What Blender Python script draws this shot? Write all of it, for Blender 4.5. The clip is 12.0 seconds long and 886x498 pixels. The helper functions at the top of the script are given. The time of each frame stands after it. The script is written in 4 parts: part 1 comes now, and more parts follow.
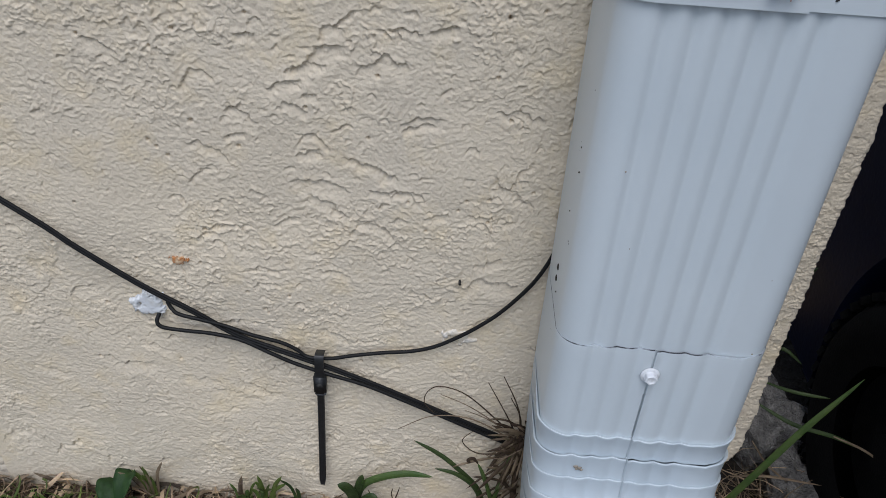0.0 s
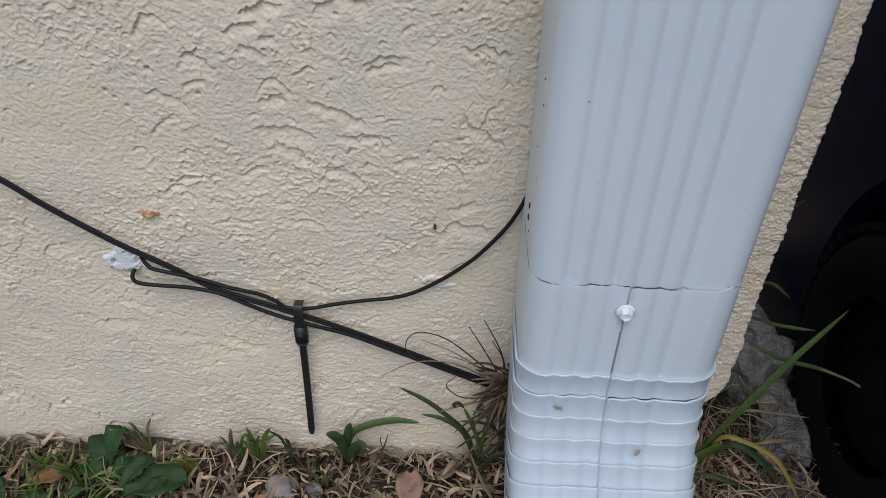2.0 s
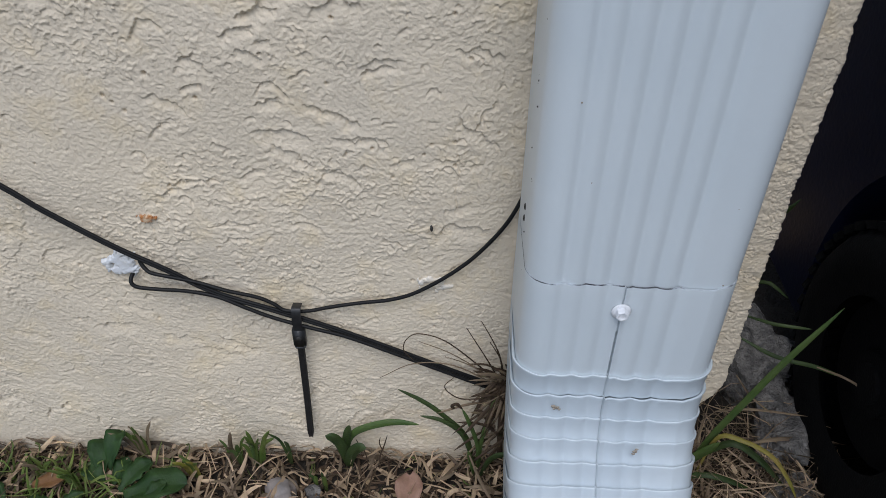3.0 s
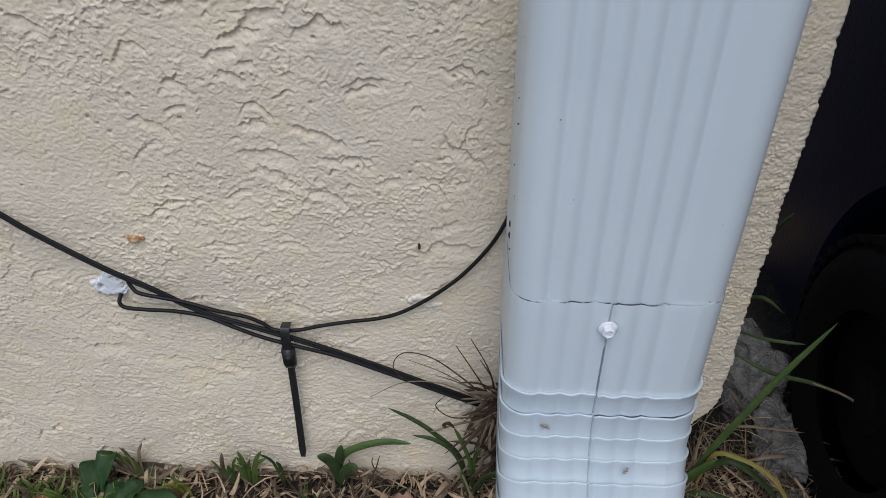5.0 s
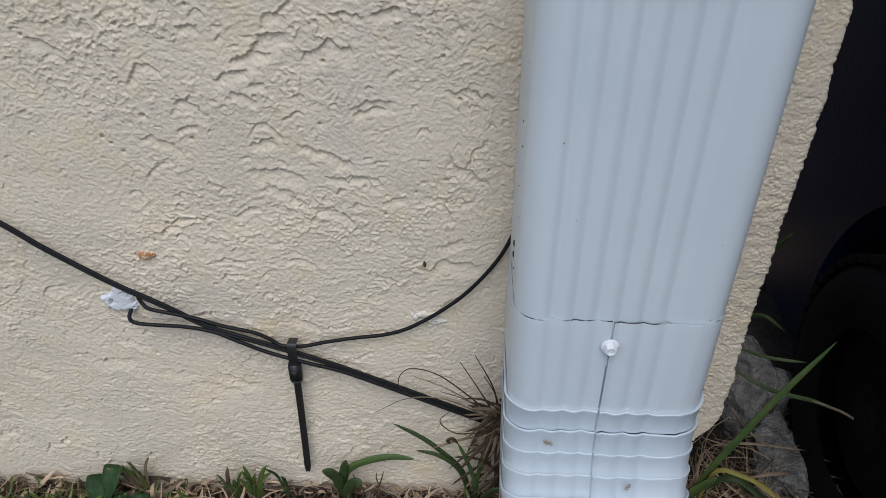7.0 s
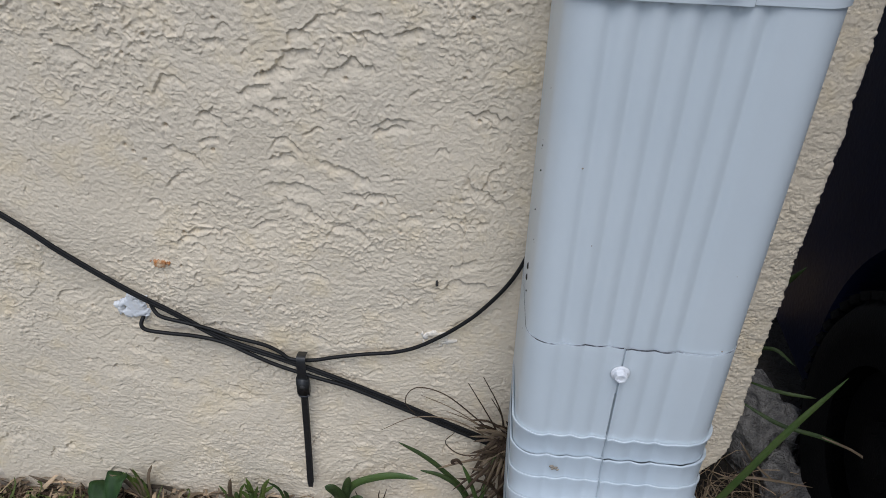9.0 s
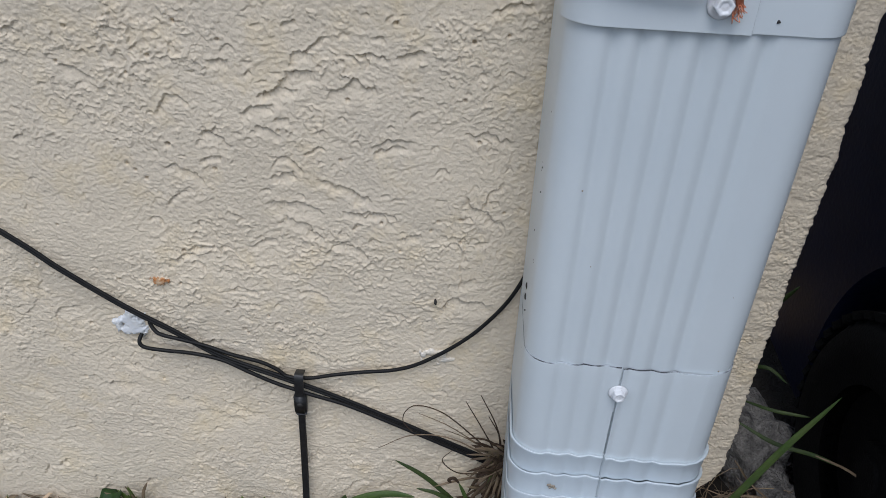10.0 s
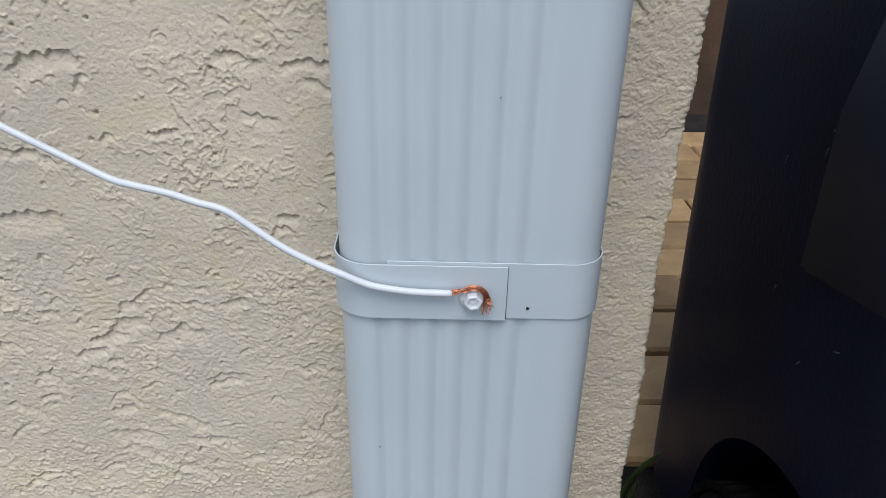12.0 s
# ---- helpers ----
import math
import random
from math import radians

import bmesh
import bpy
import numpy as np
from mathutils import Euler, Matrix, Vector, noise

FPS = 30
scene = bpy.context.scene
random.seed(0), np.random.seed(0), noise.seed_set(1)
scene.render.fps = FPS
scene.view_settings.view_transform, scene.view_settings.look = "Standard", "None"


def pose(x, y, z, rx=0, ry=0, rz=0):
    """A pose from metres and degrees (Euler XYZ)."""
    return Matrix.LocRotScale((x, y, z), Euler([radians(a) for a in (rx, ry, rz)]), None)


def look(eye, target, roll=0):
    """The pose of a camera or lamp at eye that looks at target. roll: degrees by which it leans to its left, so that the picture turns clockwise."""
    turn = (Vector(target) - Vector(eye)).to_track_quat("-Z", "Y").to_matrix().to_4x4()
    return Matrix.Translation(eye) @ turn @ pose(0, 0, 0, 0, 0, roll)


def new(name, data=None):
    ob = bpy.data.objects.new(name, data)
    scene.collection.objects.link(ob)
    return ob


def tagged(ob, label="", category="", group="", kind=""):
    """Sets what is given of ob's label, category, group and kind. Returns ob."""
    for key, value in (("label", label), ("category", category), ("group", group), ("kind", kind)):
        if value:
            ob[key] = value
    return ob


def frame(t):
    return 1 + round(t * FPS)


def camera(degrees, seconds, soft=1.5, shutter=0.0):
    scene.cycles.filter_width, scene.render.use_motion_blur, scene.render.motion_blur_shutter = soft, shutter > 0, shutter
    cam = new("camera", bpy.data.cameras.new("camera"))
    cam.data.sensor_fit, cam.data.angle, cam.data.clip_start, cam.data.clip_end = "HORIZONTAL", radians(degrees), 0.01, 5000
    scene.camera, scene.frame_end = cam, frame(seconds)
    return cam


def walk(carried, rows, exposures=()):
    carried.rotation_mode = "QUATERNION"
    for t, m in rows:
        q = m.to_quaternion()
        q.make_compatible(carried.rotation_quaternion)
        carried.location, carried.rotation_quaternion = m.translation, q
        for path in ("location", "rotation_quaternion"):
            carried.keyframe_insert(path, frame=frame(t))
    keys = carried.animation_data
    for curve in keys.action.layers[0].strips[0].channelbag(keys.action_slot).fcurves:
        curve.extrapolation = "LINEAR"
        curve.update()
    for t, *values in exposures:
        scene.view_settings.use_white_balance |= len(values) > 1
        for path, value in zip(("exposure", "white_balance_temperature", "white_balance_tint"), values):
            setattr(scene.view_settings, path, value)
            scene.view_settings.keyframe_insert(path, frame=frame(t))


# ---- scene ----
cam = camera(61.8, 12.0, soft=0.9)
PATH = [
    (0, (-0.0108, -0.04459, 0.4798), (-0.02316, 0.77147, -0.09802), 3.23),
    (0.5, (-0.00242, -0.04945, 0.48051), (-0.01422, 0.75046, -0.1195), 2.59),
    (1, (-0.0001, -0.05022, 0.47832), (-0.01426, 0.73878, -0.13591), 1.89),
    (1.5, (0.00329, -0.04606, 0.47303), (-0.01179, 0.7365, -0.14936), 1.37),
    (2, (0.00731, -0.04104, 0.4715), (-0.00972, 0.73668, -0.15687), 0.90),
    (2.5, (0.00868, -0.04322, 0.47218), (-0.00776, 0.73511, -0.15546), 0.65),
    (4.5, (0.01553, -0.04238, 0.47123), (-0.00776, 0.74871, -0.14002), -0.18),
    (5, (0.01971, -0.0408, 0.47173), (-0.00572, 0.75285, -0.13611), -0.42),
    (5.5, (0.01881, -0.0391, 0.471), (-0.00936, 0.75637, -0.13434), -0.65),
    (6, (0.01894, -0.03901, 0.47159), (-0.01113, 0.75641, -0.13372), -0.82),
    (6.5, (0.0249, -0.04326, 0.4735), (-0.00493, 0.75609, -0.12663), -0.72),
    (7, (0.01829, -0.04581, 0.47801), (-0.0106, 0.75951, -0.11412), -0.30),
    (9, (0.01529, -0.04753, 0.47854), (-0.02557, 0.77336, -0.09107), 1.57),
    (9.5, (0.01059, -0.04837, 0.48342), (-0.02731, 0.77493, -0.08292), 2.05),
    (10, (0.01088, -0.04967, 0.48252), (-0.01924, 0.78328, -0.07001), 2.27),
    (10.3, (0.01727, -0.04933, 0.48545), (-0.00841, 0.79763, -0.04558), 2.00),
    (10.5, (0.02631, -0.04725, 0.49625), (0.00951, 0.81021, -0.01801), 2.10),
    (10.7, (0.04176, -0.03544, 0.52209), (0.02724, 0.82461, 0.01209), 1.70),
    (10.8, (0.0459, -0.03462, 0.53907), (0.03917, 0.83165, 0.03955), 1.88),
    (11, (0.05987, -0.02334, 0.57409), (0.05898, 0.85024, 0.08742), 1.94),
    (11.5, (0.07224, -0.01943, 0.57387), (0.08223, 0.86288, 0.10331), 1.54),
    (12, (0.08137, -0.024, 0.56474), (0.09402, 0.86048, 0.09832), 1.11),
]
EXPOSURES = [(0.0, 0.23, 6080, 11), (2.0, 0.27, 6080, 11), (10.0, 0.28, 6080, 11), (11.2, 0.36, 6120, 9), (12.0, 0.36, 6120, 9)]
walk(cam, [(t, look(eye, target, roll)) for t, eye, target, roll in PATH], EXPOSURES)

# ---- world and light ----
world = bpy.data.worlds.new("sky")
world.use_nodes = True
scene.world = world
wn = world.node_tree.nodes
bg = wn["Background"]
sky = wn.new("ShaderNodeTexSky")
sky.sky_type, sky.sun_disc = "NISHITA", False
SUN_FROM = Vector((0.0, -0.70, 1.24)).normalized()
sky.sun_elevation = math.asin(SUN_FROM.z)
sky.sun_rotation = math.atan2(SUN_FROM.x, SUN_FROM.y)
sky.dust_density, sky.air_density = 1.0, 1.0
veil = wn.new("ShaderNodeHueSaturation")  # thin cloud takes most of the blue out of the sky
veil.inputs["Saturation"].default_value = 0.55
world.node_tree.links.new(sky.outputs["Color"], veil.inputs["Color"])
world.node_tree.links.new(veil.outputs["Color"], bg.inputs["Color"])
bg.inputs["Strength"].default_value = 0.13
sun = new("sun", bpy.data.lights.new("sun", "SUN"))
sun.data.energy, sun.data.angle, sun.data.color = 1.30, radians(34), (1.0, 0.98, 0.955)
sun.matrix_world = look(SUN_FROM * 10, (0, 0, 0))


# ---- materials ----
def material(name, colour, colour2=None, rough=0.6, metal=0.0, scale=40.0, fine=0.0, fine_scale=600.0, bump=0.0, spread=(0.35, 0.7),
             island=0.0, random_object=0.0, spec=0.5, detail=6.0, rough_var=0.0, stain=None):
    """Principled surface with two scales of colour change and a fine relief."""
    m = bpy.data.materials.new(name)
    m.use_nodes = True
    nt = m.node_tree
    n, l = nt.nodes, nt.links
    b = n["Principled BSDF"]
    b.inputs["Roughness"].default_value, b.inputs["Metallic"].default_value = rough, metal
    b.inputs["Specular IOR Level"].default_value = spec
    geo = n.new("ShaderNodeNewGeometry")
    tex = n.new("ShaderNodeTexNoise")
    tex.inputs["Scale"].default_value, tex.inputs["Detail"].default_value = scale, detail
    l.new(geo.outputs["Position"], tex.inputs["Vector"])
    ramp = n.new("ShaderNodeMapRange")
    ramp.inputs["From Min"].default_value, ramp.inputs["From Max"].default_value = spread
    l.new(tex.outputs["Fac"], ramp.inputs["Value"])
    mix = n.new("ShaderNodeMix")
    mix.data_type = "RGBA"
    mix.inputs["A"].default_value = (*colour, 1)
    mix.inputs["B"].default_value = (*(colour2 or colour), 1)
    l.new(ramp.outputs["Result"], mix.inputs["Factor"])
    out = mix.outputs["Result"]
    if stain:
        spot = n.new("ShaderNodeTexNoise")
        spot.inputs["Scale"].default_value, spot.inputs["Detail"].default_value, spot.inputs["Roughness"].default_value = stain[1], 8, 0.65
        l.new(geo.outputs["Position"], spot.inputs["Vector"])
        lim = n.new("ShaderNodeMapRange")
        lim.inputs["From Min"].default_value, lim.inputs["From Max"].default_value, lim.inputs["To Max"].default_value = stain[2], stain[3], stain[4]
        l.new(spot.outputs["Fac"], lim.inputs["Value"])
        mix2 = n.new("ShaderNodeMix")
        mix2.data_type = "RGBA"
        mix2.inputs["B"].default_value = (*stain[0], 1)
        l.new(out, mix2.inputs["A"])
        l.new(lim.outputs["Result"], mix2.inputs["Factor"])
        out = mix2.outputs["Result"]
    tex2 = n.new("ShaderNodeTexNoise")
    tex2.inputs["Scale"].default_value, tex2.inputs["Detail"].default_value = fine_scale, 3
    l.new(geo.outputs["Position"], tex2.inputs["Vector"])
    if fine or island or random_object:
        val = n.new("ShaderNodeMath")
        val.operation = "MULTIPLY_ADD"
        l.new(tex2.outputs["Fac"], val.inputs[0])
        val.inputs[1].default_value, val.inputs[2].default_value = 2 * fine, 1 - fine
        last = val.outputs[0]
        for amount, node, socket in ((island, geo, "Random Per Island"), (random_object, n.new("ShaderNodeObjectInfo"), "Random")):
            if amount:
                v = n.new("ShaderNodeMath")
                v.operation = "MULTIPLY_ADD"
                l.new(node.outputs[socket], v.inputs[0])
                v.inputs[1].default_value, v.inputs[2].default_value = 2 * amount, 1 - amount
                w = n.new("ShaderNodeMath")
                w.operation = "MULTIPLY"
                l.new(last, w.inputs[0])
                l.new(v.outputs[0], w.inputs[1])
                last = w.outputs[0]
        hsv = n.new("ShaderNodeHueSaturation")
        l.new(last, hsv.inputs["Value"])
        l.new(out, hsv.inputs["Color"])
        out = hsv.outputs["Color"]
    l.new(out, b.inputs["Base Color"])
    if rough_var:
        rr = n.new("ShaderNodeMath")
        rr.operation = "MULTIPLY_ADD"
        l.new(tex.outputs["Fac"], rr.inputs[0])
        rr.inputs[1].default_value, rr.inputs[2].default_value = rough_var, rough - rough_var / 2
        l.new(rr.outputs[0], b.inputs["Roughness"])
    if bump:
        bp = n.new("ShaderNodeBump")
        bp.inputs["Strength"].default_value, bp.inputs["Distance"].default_value = 1.0, bump
        l.new(tex2.outputs["Fac"], bp.inputs["Height"])
        l.new(bp.outputs["Normal"], b.inputs["Normal"])
    return m


def leaf_material(name, colour, colour2, scale=60, island=0.2, trans=0.25, rough=0.5):
    m = material(name, colour, colour2, rough=rough, scale=scale, fine=0.15, fine_scale=900, bump=0.0003, island=island)
    b = m.node_tree.nodes["Principled BSDF"]
    b.inputs["Specular IOR Level"].default_value = 0.25
    b.inputs["Subsurface Weight"].default_value = trans
    b.inputs["Subsurface Radius"].default_value = (0.002, 0.003, 0.001)
    b.inputs["Subsurface Scale"].default_value = 0.3
    return m


STUCCO = material("painted_stucco", (0.70, 0.603, 0.462), (0.64, 0.557, 0.437), rough=0.85, scale=14, fine=0.06, fine_scale=520, bump=0.0006, spec=0.25, stain=((0.72, 0.565, 0.32), 34, 0.52, 0.76, 0.5))
STUCCO_PLAIN = material("painted_stucco_plain", (0.70, 0.605, 0.475), (0.635, 0.555, 0.445), rough=0.85, scale=14, fine=0.06, fine_scale=120, bump=0.004, spec=0.25)
SPOUT = material("painted_aluminium", (0.58, 0.632, 0.66), (0.615, 0.662, 0.685), rough=0.36, scale=16, fine=0.01, fine_scale=300, bump=0.00006, rough_var=0.12)
# the pipe's paint darkened for the pleats, to offset light on their upward tilt
SPOUT_DIMMED = material("painted_aluminium_dimmed", (0.50, 0.56, 0.605), (0.545, 0.60, 0.635), rough=0.36, scale=25, fine=0.015, fine_scale=260, bump=0.00008, rough_var=0.12)
JOINT_DARK = material("joint_line", (0.045, 0.047, 0.055), (0.42, 0.46, 0.50), rough=0.8, scale=130, fine=0.2, fine_scale=900, spread=(0.46, 0.58))
EDGE_SHADE_DIRT = material("edge_shade_dirt", (0.10, 0.105, 0.12), (0.20, 0.21, 0.23), rough=0.8, scale=300, fine=0.2)
SCREW_PAINT = material("white_screw_paint", (0.74, 0.75, 0.77), (0.6, 0.6, 0.6), rough=0.35, scale=300, fine=0.05, fine_scale=900, bump=0.0001, spread=(0.55, 0.7))
COPPER = material("bare_copper", (0.74, 0.34, 0.21), (0.52, 0.21, 0.12), rough=0.42, metal=1.0, scale=400, fine=0.1)
WHITE_PVC = material("white_wire_insulation", (0.78, 0.79, 0.81), (0.70, 0.71, 0.73), rough=0.4, scale=60, fine=0.02)
BLACK_PVC = material("black_cable_jacket", (0.006, 0.006, 0.0065), (0.010, 0.010, 0.010), rough=0.5, scale=200, fine=0.1, bump=0.00008, spec=0.25)
BLACK_NYLON = material("black_nylon", (0.010, 0.010, 0.011), (0.02, 0.02, 0.02), rough=0.45, scale=300, fine=0.1, bump=0.0001)
GREY_DUST = material("dusty_nylon", (0.035, 0.037, 0.042), (0.16, 0.16, 0.16), rough=0.6, scale=700, spread=(0.5, 0.75), bump=0.0002)
CAULK = material("white_sealant", (0.72, 0.73, 0.74), (0.62, 0.60, 0.55), rough=0.55, scale=180, fine=0.03, bump=0.0001, spread=(0.45, 0.75))
SMEAR = material("thin_sealant_smear", (0.70, 0.66, 0.60), (0.70, 0.61, 0.47), rough=0.6, scale=150, fine=0.05, bump=0.0004)
RUST = material("rust_stain", (0.42, 0.17, 0.05), (0.58, 0.43, 0.28), rough=0.85, scale=350, fine=0.15, spread=(0.4, 0.65), bump=0.0005)
DIRT_SPOT = material("dried_mud", (0.22, 0.18, 0.13), (0.42, 0.38, 0.32), rough=0.9, scale=900, fine=0.2, bump=0.0003)
BLACK_SPOT = material("black_speck", (0.015, 0.014, 0.013), (0.03, 0.028, 0.025), rough=0.7, scale=500)
SOIL = material("soil", (0.012, 0.009, 0.0065), (0.03, 0.023, 0.016), rough=0.95, scale=30, fine=0.25, fine_scale=300, bump=0.004)
STRAW = leaf_material("dry_straw", (0.36, 0.265, 0.17), (0.15, 0.108, 0.07), island=0.85, trans=0.1, rough=0.7)
STRAW_DARK = leaf_material("rotten_straw", (0.062, 0.040, 0.025), (0.11, 0.074, 0.046), island=0.7, trans=0.05, rough=0.8)
GRASS = leaf_material("green_grass", (0.085, 0.135, 0.028), (0.15, 0.18, 0.05), island=0.4)
BLADE = leaf_material("green_blade", (0.055, 0.098, 0.026), (0.09, 0.13, 0.038), island=0.1)
BLADE_DARK = leaf_material("dark_green_blade", (0.032, 0.055, 0.018), (0.055, 0.078, 0.024), island=0.1)
YELLOW = leaf_material("yellowing_blade", (0.19, 0.18, 0.035), (0.28, 0.21, 0.06), island=0.1)
WEED = leaf_material("weed_leaf", (0.018, 0.046, 0.012), (0.032, 0.070, 0.017), scale=120, island=0.25, rough=0.58)
DEAD_LEAF = leaf_material("fallen_leaf", (0.26, 0.155, 0.11), (0.34, 0.21, 0.155), scale=90, island=0.1, trans=0.1, rough=0.6)
BROWN_LEAF = leaf_material("brown_leaf", (0.20, 0.10, 0.04), (0.13, 0.07, 0.035), scale=90, island=0.1, trans=0.1, rough=0.6)
CONCRETE = material("rough_concrete", (0.24, 0.225, 0.205), (0.085, 0.08, 0.076), rough=0.92, scale=110, fine=0.4, fine_scale=420, bump=0.004)
PEBBLE = material("pebble", (0.36, 0.31, 0.28), (0.24, 0.22, 0.21), rough=0.7, scale=120, fine=0.1, random_object=0.35, bump=0.0004)
PEBBLE_RED = material("reddish_pebble", (0.30, 0.14, 0.08), (0.38, 0.22, 0.14), rough=0.75, scale=120, fine=0.1, bump=0.0004)
BIN = material("navy_plastic", (0.0045, 0.0066, 0.0210), (0.0080, 0.0118, 0.0370), rough=0.42, scale=9, fine=0.15, fine_scale=260, bump=0.0003, rough_var=0.2, spec=0.25)
BIN_PANEL = material("scuffed_sheen_plastic", (0.014, 0.022, 0.055), (0.024, 0.034, 0.072), rough=0.5, scale=14, fine=0.25, fine_scale=90, bump=0.0003, rough_var=0.25, spec=0.3)
SCUFF = material("pale_scratch", (0.07, 0.075, 0.09), (0.02, 0.024, 0.032), rough=0.7, scale=700, fine=0.2)
RUBBER = material("black_rubber", (0.0020, 0.0020, 0.0022), (0.0045, 0.0043, 0.0042), rough=0.85, scale=120, fine=0.2, bump=0.0006, spec=0.15)
PAVER = material("tan_paver", (0.46, 0.30, 0.14), (0.32, 0.20, 0.10), rough=0.85, scale=18, fine=0.12, fine_scale=300, random_object=0.25, bump=0.001)

FENCE = material("weathered_board", (0.10, 0.055, 0.03), (0.05, 0.03, 0.018), rough=0.85, scale=9, fine=0.2, fine_scale=200, random_object=0.3, bump=0.001)


# ---- mesh helpers ----
def part(name, bm, mat, parent=None, label="", smooth=True):
    """Links a bmesh (or a mesh) as one object, under a thing or a part."""
    if isinstance(bm, bmesh.types.BMesh):
        me = bpy.data.meshes.new(name)
        bmesh.ops.recalc_face_normals(bm, faces=bm.faces)
        bm.to_mesh(me)
        bm.free()
    else:
        me = bm
    me.polygons.foreach_set("use_smooth", [smooth] * len(me.polygons))
    if mat and not me.materials:
        me.materials.append(mat)
    ob = new(name, me)
    if parent:
        ob.parent = parent
    if label:
        tagged(ob, label)
    return ob


def thing(name, label, category, group="", kind="", at=(0, 0, 0)):
    ob = new(name)
    ob.empty_display_size = 0.02
    ob.location = at
    tagged(ob, label, category, group, kind)
    return ob


def grid_mesh(name, P, closed=False):
    """A mesh from an array of rows x columns x 3."""
    r, c = P.shape[:2]
    me = bpy.data.meshes.new(name)
    i = np.arange(r * c).reshape(r, c)
    if closed:
        j = np.concatenate([i, i[:, :1]], 1)
    else:
        j = i
    q = np.stack([j[:-1, :-1], j[:-1, 1:], j[1:, 1:], j[1:, :-1]], -1).reshape(-1, 4)
    me.vertices.add(r * c)
    me.vertices.foreach_set("co", P.reshape(-1).astype(np.float32))
    me.loops.add(q.size)
    me.loops.foreach_set("vertex_index", q.reshape(-1).astype(np.int32))
    me.polygons.add(len(q))
    me.polygons.foreach_set("loop_start", (np.arange(len(q)) * 4).astype(np.int32))
    me.update(calc_edges=True)
    return me


def spline(points, steps=8):
    """A smooth line through the points (Catmull-Rom)."""
    p = [Vector(q) for q in points]
    p = [2 * p[0] - p[1], *p, 2 * p[-1] - p[-2]]
    out = []
    for a, b, c, d in zip(p, p[1:], p[2:], p[3:]):
        for k in range(steps):
            t = k / steps
            out.append(0.5 * (2 * b + (c - a) * t + (2 * a - 5 * b + 4 * c - d) * t * t + (3 * b - a - 3 * c + d) * t ** 3))
    out.append(p[-2])
    return out


def tube(points, radius, sides=10, steps=8, bm=None, taper=None):
    """A round cord along a smooth line, closed at both ends."""
    line = spline(points, steps)
    bm = bm or bmesh.new()
    rings = []
    up = Vector((0.13, -0.97, 0.2)).normalized()
    for k, p in enumerate(line):
        d = (line[min(k + 1, len(line) - 1)] - line[max(k - 1, 0)]).normalized()
        a = d.cross(up).normalized()
        b = a.cross(d)
        r = radius * (taper(k / (len(line) - 1)) if taper else 1)
        rings.append([bm.verts.new(p + r * (math.cos(f) * a + math.sin(f) * b)) for f in (2 * math.pi * s / sides for s in range(sides))])
    for r1, r2 in zip(rings, rings[1:]):
        for s in range(sides):
            bm.faces.new((r1[s], r1[(s + 1) % sides], r2[(s + 1) % sides], r2[s]))
    bm.faces.new(rings[0][::-1])
    bm.faces.new(rings[-1])
    return bm


def ribbon(points, width, face=(0, -1, 0.4), fold=0.25, thick=0.0004, steps=6, bm=None, shape=None):
    """A grass blade along a smooth line: folded along its middle, tapered, with a little thickness."""
    line = spline(points, steps)
    bm = bm or bmesh.new()
    rows = []
    f = Vector(face).normalized()
    n = len(line) - 1
    for k, p in enumerate(line):
        d = (line[min(k + 1, n)] - line[max(k - 1, 0)]).normalized()
        side = d.cross(f).normalized()
        up = side.cross(d)
        t = k / n
        w = width / 2 * (shape(t) if shape else min(1, 0.45 + 2 * t) * (1 - t ** 7) ** 0.8 + 0.03)
        rows.append([bm.verts.new(v) for v in (p - side * w + up * fold * w, p, p + side * w + up * fold * w,
                                                 p + side * w + up * (fold * w - thick), p - up * thick, p - side * w + up * (fold * w - thick))])
    for a, b in zip(rows, rows[1:]):
        for s in range(6):
            bm.faces.new((a[s], a[(s + 1) % 6], b[(s + 1) % 6], b[s]))
    bm.faces.new(rows[0][::-1])
    bm.faces.new(rows[-1])
    return bm


def box(bm, lo, hi, bevel=0.0):
    m = Matrix.LocRotScale([(a + b) / 2 for a, b in zip(lo, hi)], None, [b - a for a, b in zip(lo, hi)])
    v = bmesh.ops.create_cube(bm, size=1, matrix=m)["verts"]
    if bevel:
        e = list({e for q in v for e in q.link_edges})
        bmesh.ops.bevel(bm, geom=e, offset=bevel, segments=2, affect="EDGES")
    return bm


def rock(size, seed, rough=0.25, sub=4):
    """A broken lump, flattened on no side, with facets and pits."""
    bm = bmesh.new()
    bmesh.ops.create_icosphere(bm, subdivisions=sub, radius=1)
    off = Vector((seed * 7.3, seed * 3.1, seed * 1.7))
    for v in bm.verts:
        p = v.co.copy()
        k = 1 + rough * noise.noise(p * 1.3 + off) + 0.5 * rough * noise.noise(p * 3 + off) + 0.22 * rough * noise.noise(p * 8 + off)
        q = Vector([max(-0.72, min(0.72, c)) for c in p]) * k
        v.co = Vector((q.x * size[0], q.y * size[1], q.z * size[2]))
    return bm


